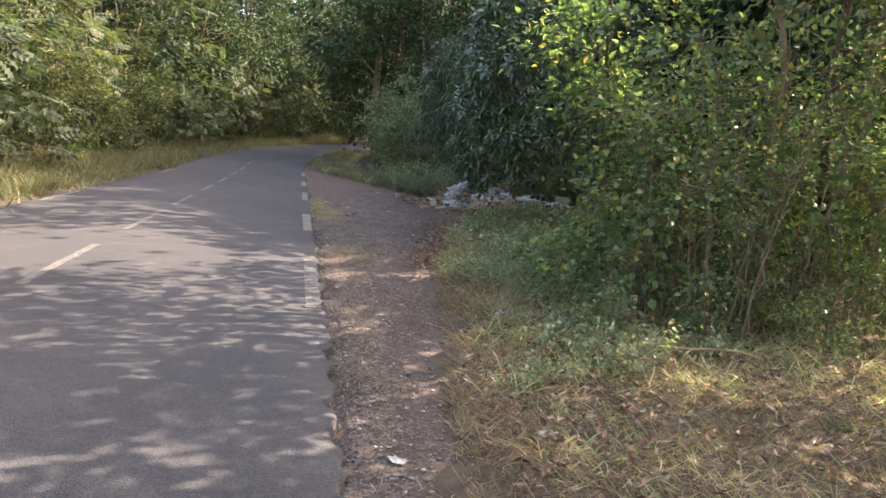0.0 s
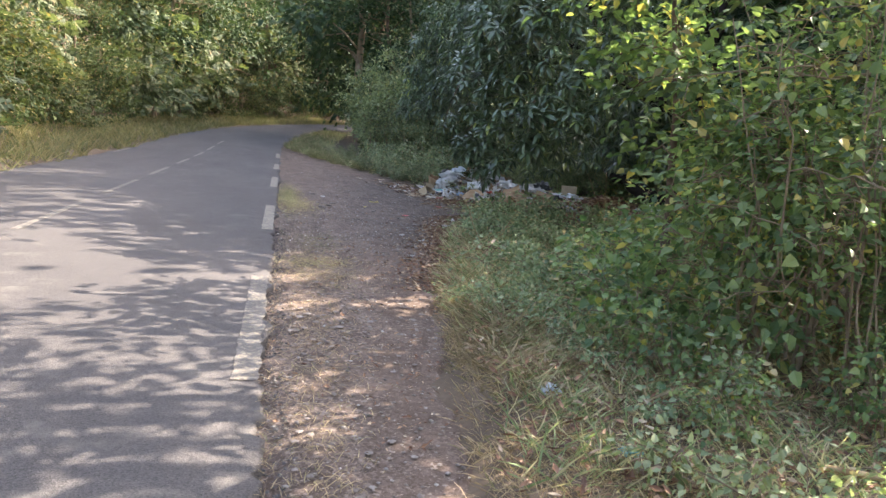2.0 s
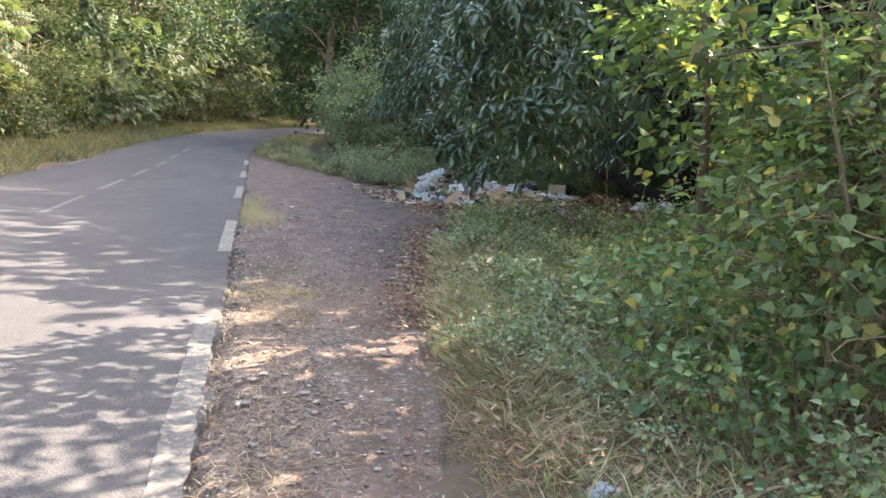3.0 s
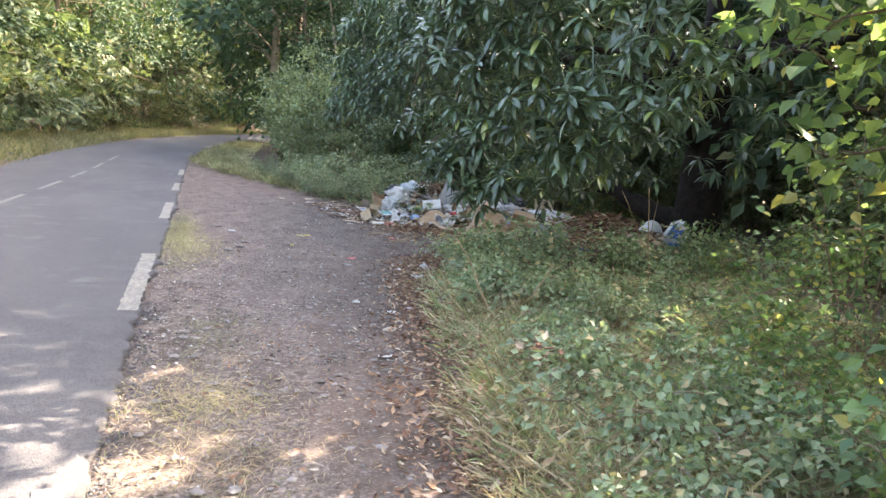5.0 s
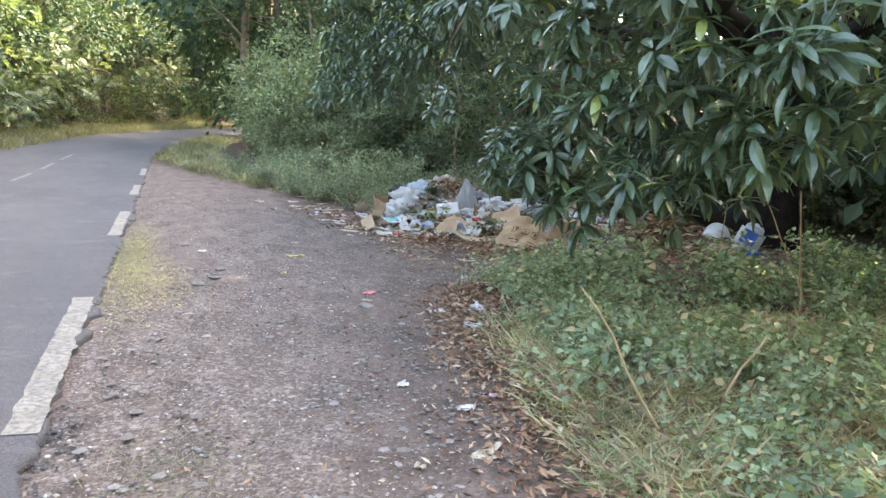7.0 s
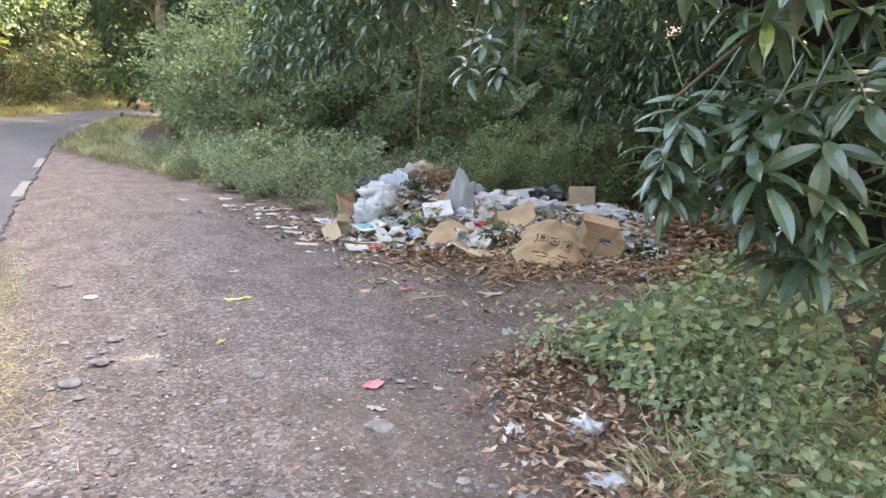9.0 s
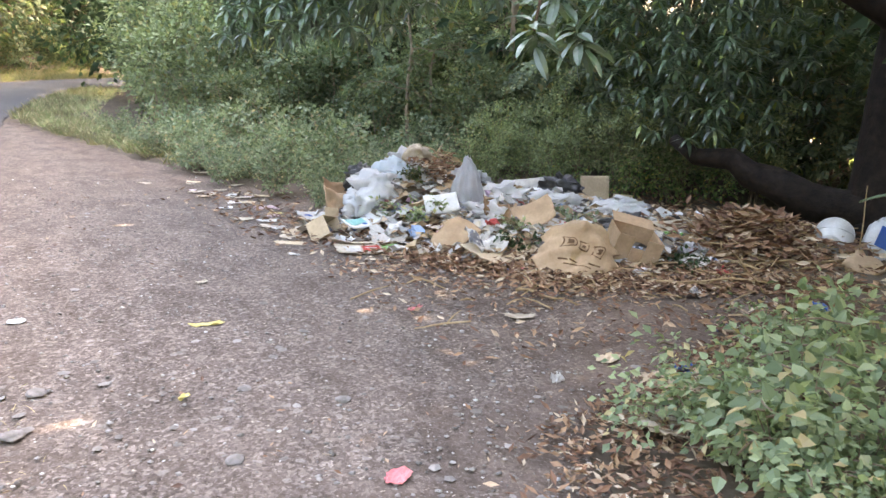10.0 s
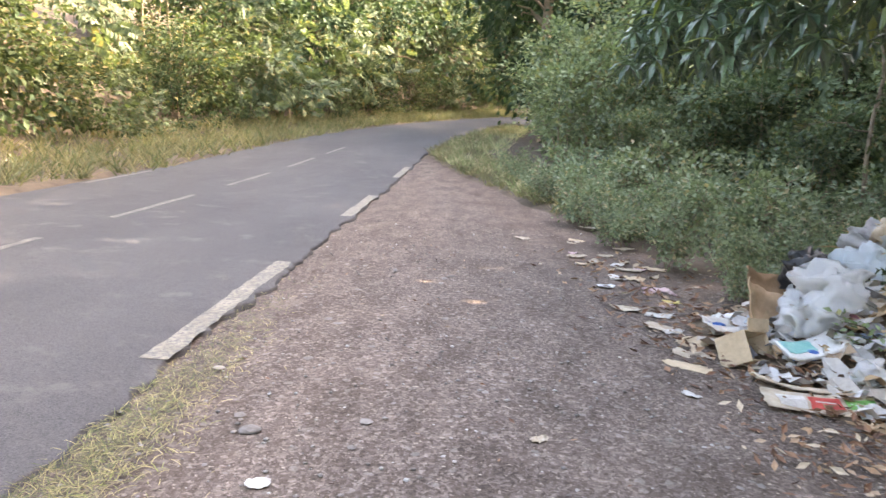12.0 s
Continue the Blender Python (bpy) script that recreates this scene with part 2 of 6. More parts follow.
# ---- mesh helpers ----
def mesh_np(name, verts, tris, smooth=False, uv=None):
    me = bpy.data.meshes.new(name)
    verts = np.ascontiguousarray(verts, np.float32)
    tris = np.ascontiguousarray(tris, np.int32)
    nf, k = tris.shape
    me.vertices.add(len(verts))
    me.vertices.foreach_set("co", verts.ravel())
    me.loops.add(nf * k)
    me.loops.foreach_set("vertex_index", tris.ravel())
    me.polygons.add(nf)
    me.polygons.foreach_set("loop_start", np.arange(0, nf * k, k, dtype=np.int32))
    me.polygons.foreach_set("use_smooth", np.full(nf, smooth))
    if uv is not None:
        layer = me.uv_layers.new(name="UVMap")
        layer.data.foreach_set("uv", np.ascontiguousarray(uv[tris.ravel()], np.float32).ravel())
    me.update(calc_edges=True)
    return me


def merge(chunks):
    vs, fs, n = [], [], 0
    for v, f in chunks:
        vs.append(v)
        fs.append(f + n)
        n += len(v)
    return np.concatenate(vs), np.concatenate(fs)


def link(name, me, mat, parent=None, label=""):
    ob = new(name, me)
    if mat is not None:
        me.materials.append(mat)
    if parent is not None:
        ob.parent = parent
    if label:
        ob["label"] = label
    return ob


def part(name, bm, mat, parent, label="", smooth=False):
    me = bpy.data.meshes.new(name)
    bm.to_mesh(me)
    bm.free()
    if smooth:
        me.polygons.foreach_set("use_smooth", np.full(len(me.polygons), True))
    return link(name, me, mat, parent, label)


def unit(a):
    return a / np.maximum(np.linalg.norm(a, axis=-1, keepdims=True), 1e-9)


def scatter(tpl, pos, along, up, size):
    """A copy of the leaf tpl at every pos, its length along `along`, its face towards `up`."""
    tv, tf = tpl
    y = unit(along)
    x = unit(np.cross(y, up))
    z = np.cross(x, y)
    s = np.asarray(size, float).reshape(-1, 1, 1)
    v = pos[:, None] + s * (tv[None, :, 0:1] * x[:, None] + tv[None, :, 1:2] * y[:, None] + tv[None, :, 2:3] * z[:, None])
    f = tf[None] + (np.arange(len(pos)) * len(tv))[:, None, None]
    return v.reshape(-1, 3), f.reshape(-1, 3)


def tube(points, radii, sides=6):
    p = np.asarray(points, float)
    r = np.asarray(radii, float)
    d = unit(np.gradient(p, axis=0))
    ref = np.where(np.abs(d[:, 2:3]) > 0.9, [[1.0, 0, 0]], [[0, 0, 1.0]])
    a = unit(np.cross(d, ref))
    b = np.cross(d, a)
    ang = np.linspace(0, 2 * np.pi, sides, endpoint=False)
    v = p[:, None] + r[:, None, None] * (np.cos(ang)[None, :, None] * a[:, None] + np.sin(ang)[None, :, None] * b[:, None])
    n = len(p)
    i, j = np.meshgrid(np.arange(n - 1), np.arange(sides), indexing="ij")
    q = [i * sides + j, i * sides + (j + 1) % sides, (i + 1) * sides + (j + 1) % sides, (i + 1) * sides + j]
    q = [k.ravel() for k in q]
    f = np.concatenate([np.stack([q[0], q[1], q[2]], 1), np.stack([q[0], q[2], q[3]], 1)])
    top = np.stack([np.full(sides - 2, (n - 1) * sides), (n - 1) * sides + np.arange(1, sides - 1), (n - 1) * sides + np.arange(2, sides)], 1)
    return v.reshape(-1, 3), np.concatenate([f, top])


# leaf shapes, one unit long along +y
T_OVAL = (np.array([(0, 0, 0), (0.33, 0.45, 0.07), (0, 1, -0.1), (-0.33, 0.45, 0.07)], float), np.array([(0, 1, 2), (0, 2, 3)]))
T_BROAD = (np.array([(0, 0, 0), (0.39, 0.26, 0.1), (0.28, 0.66, 0.03), (0, 1.08, -0.16), (-0.28, 0.66, 0.03), (-0.39, 0.26, 0.1), (0, 0.45, -0.03)], float),
           np.array([(6, 0, 1), (6, 1, 2), (6, 2, 3), (6, 3, 4), (6, 4, 5), (6, 5, 0)]))
T_BLADE = (np.array([(-0.022, 0, 0), (0.022, 0, 0), (-0.02, 0.4, -0.02), (0.02, 0.4, -0.02), (-0.014, 0.75, -0.12), (0.014, 0.75, -0.12), (0, 1, -0.3)], float),
           np.array([(0, 1, 3), (0, 3, 2), (2, 3, 5), (2, 5, 4), (4, 5, 6)]))


def lance(stations=5, width=0.13, droop=0.35, fold=0.035):
    v, f = [], []
    for i in range(stations + 1):
        u = i / stations
        w = width * math.sin(math.pi * min(1, u * 0.93 + 0.05)) ** 0.8
        y, z = u * (1 - 0.25 * droop * u), -droop * u * u
        v += [(-w, y, z + fold), (0, y, z), (w, y, z + fold)]
    for i in range(stations):
        a = 3 * i
        for k in (0, 1):
            f += [(a + k, a + k + 1, a + k + 4), (a + k, a + k + 4, a + k + 3)]
    return np.array(v, float), np.array(f)


def frond(pairs=5, size=0.38):
    """A feathery leaf: leaflets along a stalk."""
    ch = []
    for i in range(pairs):
        u = (i + 1.0) / pairs
        ln = size * (1.1 - 0.6 * abs(u - 0.45))
        for s in (-1, 1):
            pos = np.array([[0, u * 0.95, -0.12 * u * u]])
            ch.append(scatter(T_OVAL, pos, np.array([[s * 0.9, 0.5, -0.15]]), np.array([[0, 0.1, 1.0]]), [ln]))
    return merge(ch)


T_LANCE, T_LANCE_MID, T_LANCE_LOW, T_FROND = lance(5, 0.15, 0.36), lance(3, 0.15, 0.36), lance(2, 0.13, 0.4), frond()

T_STRIP = (np.array([(0, 0, 0), (-0.12, 0.4, -0.05), (0.12, 0.4, -0.05), (-0.08, 0.72, -0.2), (0.08, 0.72, -0.2), (0, 0.95, -0.38)], float), np.array([(0, 2, 1), (1, 2, 4), (1, 4, 3), (3, 4, 5)]))
T_CURL = (np.array([(0, 0, 0), (-0.2, 0.45, 0.12), (0, 0.5, 0.03), (0.2, 0.45, 0.12), (0, 1, 0.22)], float), np.array([(0, 2, 1), (0, 3, 2), (1, 2, 4), (2, 3, 4)]))
T_BLADE_FAR = (np.array([(-0.024, 0, 0), (0.024, 0, 0), (-0.018, 0.6, -0.07), (0.018, 0.6, -0.07), (0, 1, -0.3)], float), np.array([(0, 1, 3), (0, 3, 2), (2, 3, 4)]))


def rand_dir(n, r, z_low=-1.0, z_high=1.0):
    a = r.uniform(0, 2 * np.pi, n)
    z = r.uniform(z_low, z_high, n)
    k = np.sqrt(np.maximum(0, 1 - z * z))
    return np.stack([k * np.cos(a), k * np.sin(a), z], 1)


def leaf_mass(r, anchors, centre, per, spread, tpl, size, droop=0.3, flat=0.6):
    """Leaves in clumps about the anchors, facing outward and up."""
    n = len(anchors) * per
    idx = np.repeat(np.arange(len(anchors)), per)
    off = r.normal(0, 1, (n, 3)) * spread * np.array([1, 1, 0.7])
    pos = anchors[idx] + off
    out = unit(pos - centre)
    along = unit(unit(off) * 0.7 + out * 0.6 + rand_dir(n, r) * 0.6 + np.array([0, 0, -droop]))
    up = unit(np.array([0, 0, flat]) + out * 0.5 + rand_dir(n, r) * 0.55)
    return scatter(tpl, pos, along, up, size * r.uniform(0.6, 1.25, n))


# ---- lie of the land ----
def rise(y):
    y = np.asarray(y, float)
    k = np.maximum(0, y - 27)
    return np.where(k < 12, 0.032 * k * k / 24, 0.032 * (k - 6))


def bend(y):
    k = np.clip(np.asarray(y, float) - 36, 0, 80)
    return k * k / 190


LAY_Y = [-8, 0, 3, 8.5, 10.5, 14, 15.2, 15.9, 16.4, 17.0, 18.0, 22.0, 23.2, 26.0, 31.0, 35.0, 38.5]
LAY_X = [0.35, 0.45, 0.72, 1.7, 2.02, 2.85, 3.15, 3.5, 4.9, 6.6, 8.6, 8.2, 4.5, 3.62, 2.36, 1.3, 0.45]


def lay_edge(y):
    return np.interp(y, LAY_Y, LAY_X)


def lumps(x, y, scale, seed=0.0):
    return np.array([noise.noise((a * scale + seed, b * scale, seed)) for a, b in zip(np.ravel(x), np.ravel(y))]).reshape(np.shape(x))


def land(x, y):
    """Height of the ground sheet."""
    x, y = np.asarray(x, float), np.asarray(y, float)
    xs = x - bend(y)
    h = rise(np.minimum(y, 120))
    bank = np.maximum(0, -6.6 - xs)
    h = h + np.minimum(0.35 * bank * bank / (bank + 2.5), 14)
    h = h + np.clip((y - 105) * 0.3, 0, 25)
    h = h + np.clip((np.abs(x) - 60) * 0.25, 0, 20)
    right = np.where(y < 38.5, lay_edge(y), 0.35)
    inside = (xs > -5.25) & (xs < right - 0.05)
    h = h + np.where(inside, -0.09, 0.02 + 0.035 * np.sin(x * 3.1 + y * 1.3) * np.sin(y * 2.3 - x))
    return h


xs = np.unique(np.concatenate([np.linspace(-1500, -120, 8), np.linspace(-120, -30, 19), np.linspace(-30, -7, 40), np.arange(-7, 11, 0.3), np.linspace(11, 40, 40), np.linspace(40, 120, 17), np.linspace(120, 1500, 8)]))
ys = np.unique(np.concatenate([np.linspace(-1500, -80, 8), np.linspace(-80, -5, 26), np.arange(-5, 40, 0.4), np.linspace(40, 120, 70), np.linspace(120, 1500, 10)]))
gx, gy = np.meshgrid(xs, ys)


def grid_faces(ny, nx):
    i, j = np.meshgrid(np.arange(ny - 1), np.arange(nx - 1), indexing="ij")
    a = (i * nx + j).ravel()
    return np.stack([a, a + 1, a + nx + 1, a + nx], 1)


ground = link("ground", mesh_np("ground", np.stack([gx, gy, land(gx, gy)], -1).reshape(-1, 3), grid_faces(len(ys), len(xs)), True), SOIL)
tagged(ground, "dark forest soil strewn with dead leaves beside the road", "ground", kind="structure")

# road with a broken edge
ry = np.concatenate([np.arange(-30, -6, 1.0), np.arange(-6, 24, 0.07), np.arange(24, 40, 0.25), np.arange(40, 118, 1.0)])


def jag(y, seed, coarse, fine):
    return np.array([coarse * noise.noise((seed, b * 0.9, 0)) + fine * noise.noise((seed + 9, b * 5.5, 0)) + 0.5 * fine * noise.noise((seed + 4, b * 13, 0)) for b in y])


edge_r = 0.25 + jag(ry, 1.5, 0.06, 0.07)
edge_l = -5.2 + jag(ry, 7.5, 0.08, 0.05)
cols = np.concatenate([[0.0, 0.0], np.linspace(0.004, 0.996, 12), [1.0, 1.0]])
road_x = edge_l[:, None] + (edge_r - edge_l)[:, None] * cols[None]
road_z = np.repeat(rise(ry)[:, None], len(cols), 1) + 0.05 * (1 - np.abs(2 * cols - 1)[None] ** 2) * 0.8
road_z[:, 0] -= 0.08
road_z[:, -1] -= 0.08
road_z[:, 1] -= 0.012
road_z[:, -2] -= 0.012
road_v = np.stack([road_x + bend(ry)[:, None], np.repeat(ry[:, None], len(cols), 1), road_z], -1).reshape(-1, 3)
road = link("road", mesh_np("road", road_v, grid_faces(len(ry), len(cols)), True), ASPHALT)
tagged(road, "worn grey asphalt country road with a crumbling edge", "road", kind="structure")


def road_height(x, y):
    u = (x + 5.2) / 5.45
    return float(rise(y)) + 0.04 * (1 - (2 * u - 1) ** 2)


def dash(name, x0, x1, y0, y1, seed, label, paint=None):
    """A painted dash with worn outline, lying on the road."""
    yy = np.arange(y0, y1 + 0.01, 0.06 if y0 < 24 else 0.3)
    wob = np.array([(0.02 * noise.noise((seed, b * 6, 1)) + 0.012 * noise.noise((seed, b * 17, 2)), 0.035 * noise.noise((seed + 5, b * 5, 1)) + 0.02 * noise.noise((seed, b * 15, 7))) for b in yy])
    v = []
    for b, (wa, wb) in zip(yy, wob):
        s = float(bend(b))
        ra, rb = x0 + wa, x1 + wb
        for q in (ra, (ra + rb) / 2, rb):
            v.append((q + s, b, road_height(min(q, 0.2), b) + 0.005))
    me = mesh_np(name, np.array(v), grid_faces(len(yy), 3), True)
    return link(name, me, paint or PAINT, road, label)


for k, y0 in enumerate((6.97, 13.05, 19.75, 26.0, 32.2)):
    dash("edge_dash", 0.08, 0.235, y0, y0 + 2.95, 3.1 * k, "chipped cream edge-line dash", PAINT_WORN if k == 0 else PAINT)
for k in range(-2, 8):
    y0 = 7.4 + 4.3 * k
    dash("centre_dash", -2.6, -2.5, y0, y0 + 2.75, 5.7 * k + 50, "thin worn white centre-line dash", PAINT_WORN)
for k in (1, 2, 4):
    y0 = 3.0 + 6.37 * k
    dash("far_edge_dash", -5.08, -4.96, y0, y0 + 2.95, 2.7 * k + 90, "worn white edge-line dash", PAINT_WORN)

# gravel lay-by
gyv = np.concatenate([np.arange(-8, 24, 0.1), np.arange(24, 38.6, 0.2)])
u = np.concatenate([[0], np.linspace(0.02, 1, 34)])
lx0 = 0.0 + 0 * gyv
lx1 = lay_edge(gyv) + jag(gyv, 3.3, 0.16, 0.06)
GX = lx0[:, None] + (lx1 - lx0)[:, None] * u[None]
GY = np.repeat(gyv[:, None], len(u), 1)
GZ = rise(GY) - 0.032 - 0.03 * np.clip(1 - (GX - 0.2) / 0.25, 0, 1) * (0.5 + lumps(GX * 0, GY, 1.5, 6.0)) + 0.018 * lumps(GX, GY, 1.1, 3.0) + 0.008 * lumps(GX, GY, 5.0, 8.0) + 0.02 * np.clip((GX - 0.3) / 0.8, 0, 1)
road_lip = np.interp(gyv, ry, edge_r)[:, None]
GZ -= 0.055 * np.exp(-((GX - road_lip - 0.02) / 0.05) ** 2) * np.clip(0.5 + 1.6 * lumps(0 * GX, GY, 1.3, 4.0), 0, 1) * np.clip((13 - GY) / 3, 0, 1)
GZ[:, -1] -= 0.06
layby = link("lay_by", mesh_np("lay_by", np.stack([GX, GY, GZ], -1).reshape(-1, 3), grid_faces(len(gyv), len(u)), True,
             np.stack([np.repeat(u[None], len(gyv), 0), GY], -1).reshape(-1, 2)), GRAVEL)
tagged(layby, "packed grey-brown gravel lay-by beside the asphalt", "gravel", kind="structure")


def floor_z(x, y):
    """Height of what one treads on."""
    x, y = np.asarray(x, float), np.asarray(y, float)
    onlay = (x > 0.25) & (x < lay_edge(y)) & (y < 38)
    return np.where(onlay, rise(y) - 0.008, land(x, y))


# ---- plants ----
def grow(r, height, stems, trunk_r, limbs, spread, low, clusters, per, cl_r, tpl, size, lean=0.12, up_tilt=0.5, droop=0.3, foot=0.15, tip=0.45, fluff=0.12, twiggy=False):
    """Wood and leaves of a plant that stands at the origin: (stem meshes, limb mesh, leaf mesh)."""
    wood, twigs, anchors = [], [], []
    for s in range(stems):
        a = r.uniform(0, 2 * np.pi)
        tilt = lean * r.uniform(0.4, 1.3) * (1 + 0.8 * (stems > 1))
        n = 9 if twiggy else 6
        t = np.linspace(0, 1, n)
        h = height * (1 if s == 0 else r.uniform(0.65, 1)) * 0.9
        p = np.stack([np.cos(a) * (tilt * h * t ** 1.3 + (foot if stems > 1 else 0)), np.sin(a) * (tilt * h * t ** 1.3 + (foot if stems > 1 else 0)), h * t - 0.06], 1)
        p[1:-1, :2] += r.normal(0, 0.012 * height, (n - 2, 2))
        rad = trunk_r * (1 - 0.8 * t) * (1 if s == 0 else 0.75)
        rad[0] *= 1.35
        wood.append(tube(p, rad, 8 if twiggy else 5))
        for k in range(max(2, limbs // stems)):
            f = low + (1 - low) * (k + r.uniform(0, 1)) / max(2, limbs // stems)
            q = np.array([np.interp(f, t, p[:, i]) for i in range(3)])
            ln = spread * r.uniform(0.55, 1.1) * (1.05 - 0.55 * max(0, f - 0.35))
            b = r.uniform(0, 2 * np.pi)
            el = up_tilt * r.uniform(0.3, 1.4)
            nl = 6 if twiggy else 4
            m = np.linspace(0, 1, nl)[:, None]
            end = np.array([np.cos(b) * np.cos(el), np.sin(b) * np.cos(el), np.sin(el)]) * ln
            lp = q + m * end + m * m * np.array([0, 0, -droop * ln]) + r.normal(0, 0.03 * ln, (nl, 3)) * (m > 0.1)
            twigs.append(tube(lp, np.linspace(max(0.006, trunk_r * 0.36 * (1.15 - f)), 0.004, nl), 5 if twiggy else 3))
            for _ in range(clusters):
                g = 1.05 - tip * r.uniform(0, 1) ** 1.3
                c = np.array([np.interp(min(g, 1), m[:, 0], lp[:, i]) for i in range(3)])
                c2 = c + r.normal(0, fluff * spread, 3) * np.array([1, 1, 0.7])
                anchors.append(c2)
                if twiggy:
                    twigs.append(tube([c, (c + c2) / 2 + r.normal(0, 0.03, 3), c2], [0.006, 0.005, 0.003], 3))
    anchors = np.array(anchors)
    anchors = anchors[anchors[:, 2] > 0.12]
    leaves = leaf_mass(r, anchors, np.array([0, 0, height * 0.4]), per, cl_r, tpl, size, droop)
    keep = leaves[0].reshape(-1, len(tpl[0]), 3)[:, :, 2].min(1) > -0.02
    tv = leaves[0].reshape(-1, len(tpl[0]), 3)[keep].reshape(-1, 3)
    nk = int(keep.sum())
    tf = (tpl[1][None] + (np.arange(nk) * len(tpl[0]))[:, None, None]).reshape(-1, 3)
    return wood, merge(twigs), (tv, tf)


def plant(name, label, category, bark, leafmat, seed, **spec):
    r = np.random.default_rng(seed)
    wood, twigs, leaves = grow(r, **spec)
    root = new(name)
    stems = [link("trunk" if len(wood) == 1 else "stem", mesh_np("trunk", *w, True), bark, root) for w in wood]
    link("branchwork", mesh_np("branchwork", *twigs, True), bark, stems[0])["kind"] = "stuff"
    link("crown", mesh_np("crown", *leaves), leafmat, root)
    return tagged(root, label, category)


class Kind:
    """A kind of plant: the first one is built, the others are copies of it."""

    def __init__(self, group, *forms):
        self.group, self.forms, self.used = group, forms, {}

    def put(self, x, y, which=0, scale=1.0, turn=0.0, label="", tall=1.0, sink=0.0):
        args = self.forms[which % len(self.forms)]
        m = pose(x, y, float(floor_z(x, y)) - sink, 0, 0, turn) @ Matrix.Diagonal((scale, scale, scale * tall, 1))
        key = which % len(self.forms)
        if key not in self.used:
            self.used[key] = plant(*args[0], **args[1])
            ob = self.used[key]
            ob.matrix_basis = m
            self.first = m
            ob["group"] = self.group
        else:
            src = self.used[key]
            ob = copy_thing(src, Matrix.Identity(4))
            ob.matrix_basis = m
        if label:
            ob["label"] = label
        return ob


def spec(height, stems, trunk_r, limbs, spread, low, clusters, per, cl_r, tpl, size, **more):
    return dict(height=height, stems=stems, trunk_r=trunk_r, limbs=limbs, spread=spread, low=low, clusters=clusters, per=per, cl_r=cl_r, tpl=tpl, size=size, **more)


DEEP = Kind("forest trees",
            (("forest_tree", "tall dark green forest tree on the wooded slope", "tree", BARK, L_DEEP, 11), spec(11, 1, 0.16, 22, 3.4, 0.16, 6, 22, 0.36, T_OVAL, 0.27)),
            (("forest_tree", "tall dense forest tree with drooping dark leaves", "tree", BARK_PALE, L_DEEP, 12), spec(12, 1, 0.18, 24, 3.2, 0.2, 6, 20, 0.38, T_OVAL, 0.28)))
OLIVE = Kind("forest trees",
             (("forest_tree", "olive green forest tree with a ragged crown", "tree", BARK_PALE, L_SHRUB, 21), spec(8.5, 2, 0.1, 22, 2.6, 0.08, 6, 40, 0.32, T_OVAL, 0.15)),
             (("forest_tree", "green forest tree with small pale leaves", "tree", BARK, L_FEATHER, 22), spec(9, 1, 0.12, 22, 2.9, 0.1, 5, 4, 0.34, T_FROND, 0.66)))
SHRUB = Kind("roadside shrubs",
             (("roadside_shrub", "olive roadside shrub tangled with dry vines", "shrub", BARK, L_SHRUB, 31), spec(3.6, 4, 0.03, 20, 1.5, 0.05, 5, 27, 0.21, T_OVAL, 0.13, lean=0.2)),
             (("roadside_shrub", "yellow-green sunlit roadside shrub", "shrub", BARK_PALE, L_YELLOW, 32), spec(3.3, 5, 0.025, 20, 1.4, 0.05, 5, 27, 0.21, T_OVAL, 0.135, lean=0.22)),
             (("roadside_shrub", "feathery green roadside shrub with pinnate leaves", "shrub", BARK_PALE, L_FEATHER, 33), spec(4.2, 4, 0.03, 20, 1.6, 0.08, 4, 4, 0.26, T_FROND, 0.52, lean=0.18)))
PALE = Kind("pale bushes",
            (("pale_bush", "pale green bush with small soft leaves", "bush", BARK_PALE, L_PALE, 41), spec(3.3, 6, 0.022, 30, 1.1, 0.06, 6, 19, 0.15, T_OVAL, 0.12, lean=0.14, up_tilt=0.9, droop=0.05)),
            (("pale_bush", "soft grey-green bush with upright shoots", "bush", BARK_PALE, L_FEATHER, 42), spec(2.6, 7, 0.02, 28, 1.0, 0.06, 6, 18, 0.14, T_OVAL, 0.115, lean=0.18, up_tilt=0.9, droop=0.05)))
HERB = Kind("low herbs",
            (("low_herb", "low grey-green herb spreading at the lay-by edge", "herb", BARK_PALE, L_GREY, 51), spec(0.75, 9, 0.006, 36, 0.42, 0.1, 4, 12, 0.08, T_OVAL, 0.068, lean=0.4, up_tilt=0.8, droop=0.05, foot=0.12)),
            (("low_herb", "taller green herb among grey-green ones", "herb", BARK_PALE, L_GREY, 52), spec(0.92, 7, 0.007, 34, 0.4, 0.15, 4, 11, 0.09, T_OVAL, 0.08, lean=0.35, up_tilt=0.9, droop=0.05, foot=0.12)))
THICKET = Kind("thicket shrubs",
               (("thicket_shrub", "broad-leaved green thicket shrub with bare stems", "shrub", BARK_PALE, L_BROAD, 61), spec(3.0, 6, 0.02, 24, 1.0, 0.3, 6, 11, 0.21, T_BROAD, 0.075, lean=0.16, tip=0.75, fluff=0.16, twiggy=True)),
               (("thicket_shrub", "dense green thicket shrub with small leaves", "shrub", BARK_PALE, L_BROAD, 62), spec(3.4, 5, 0.025, 26, 1.1, 0.2, 5, 24, 0.19, T_OVAL, 0.095, lean=0.14, tip=0.75, fluff=0.16, twiggy=True)))
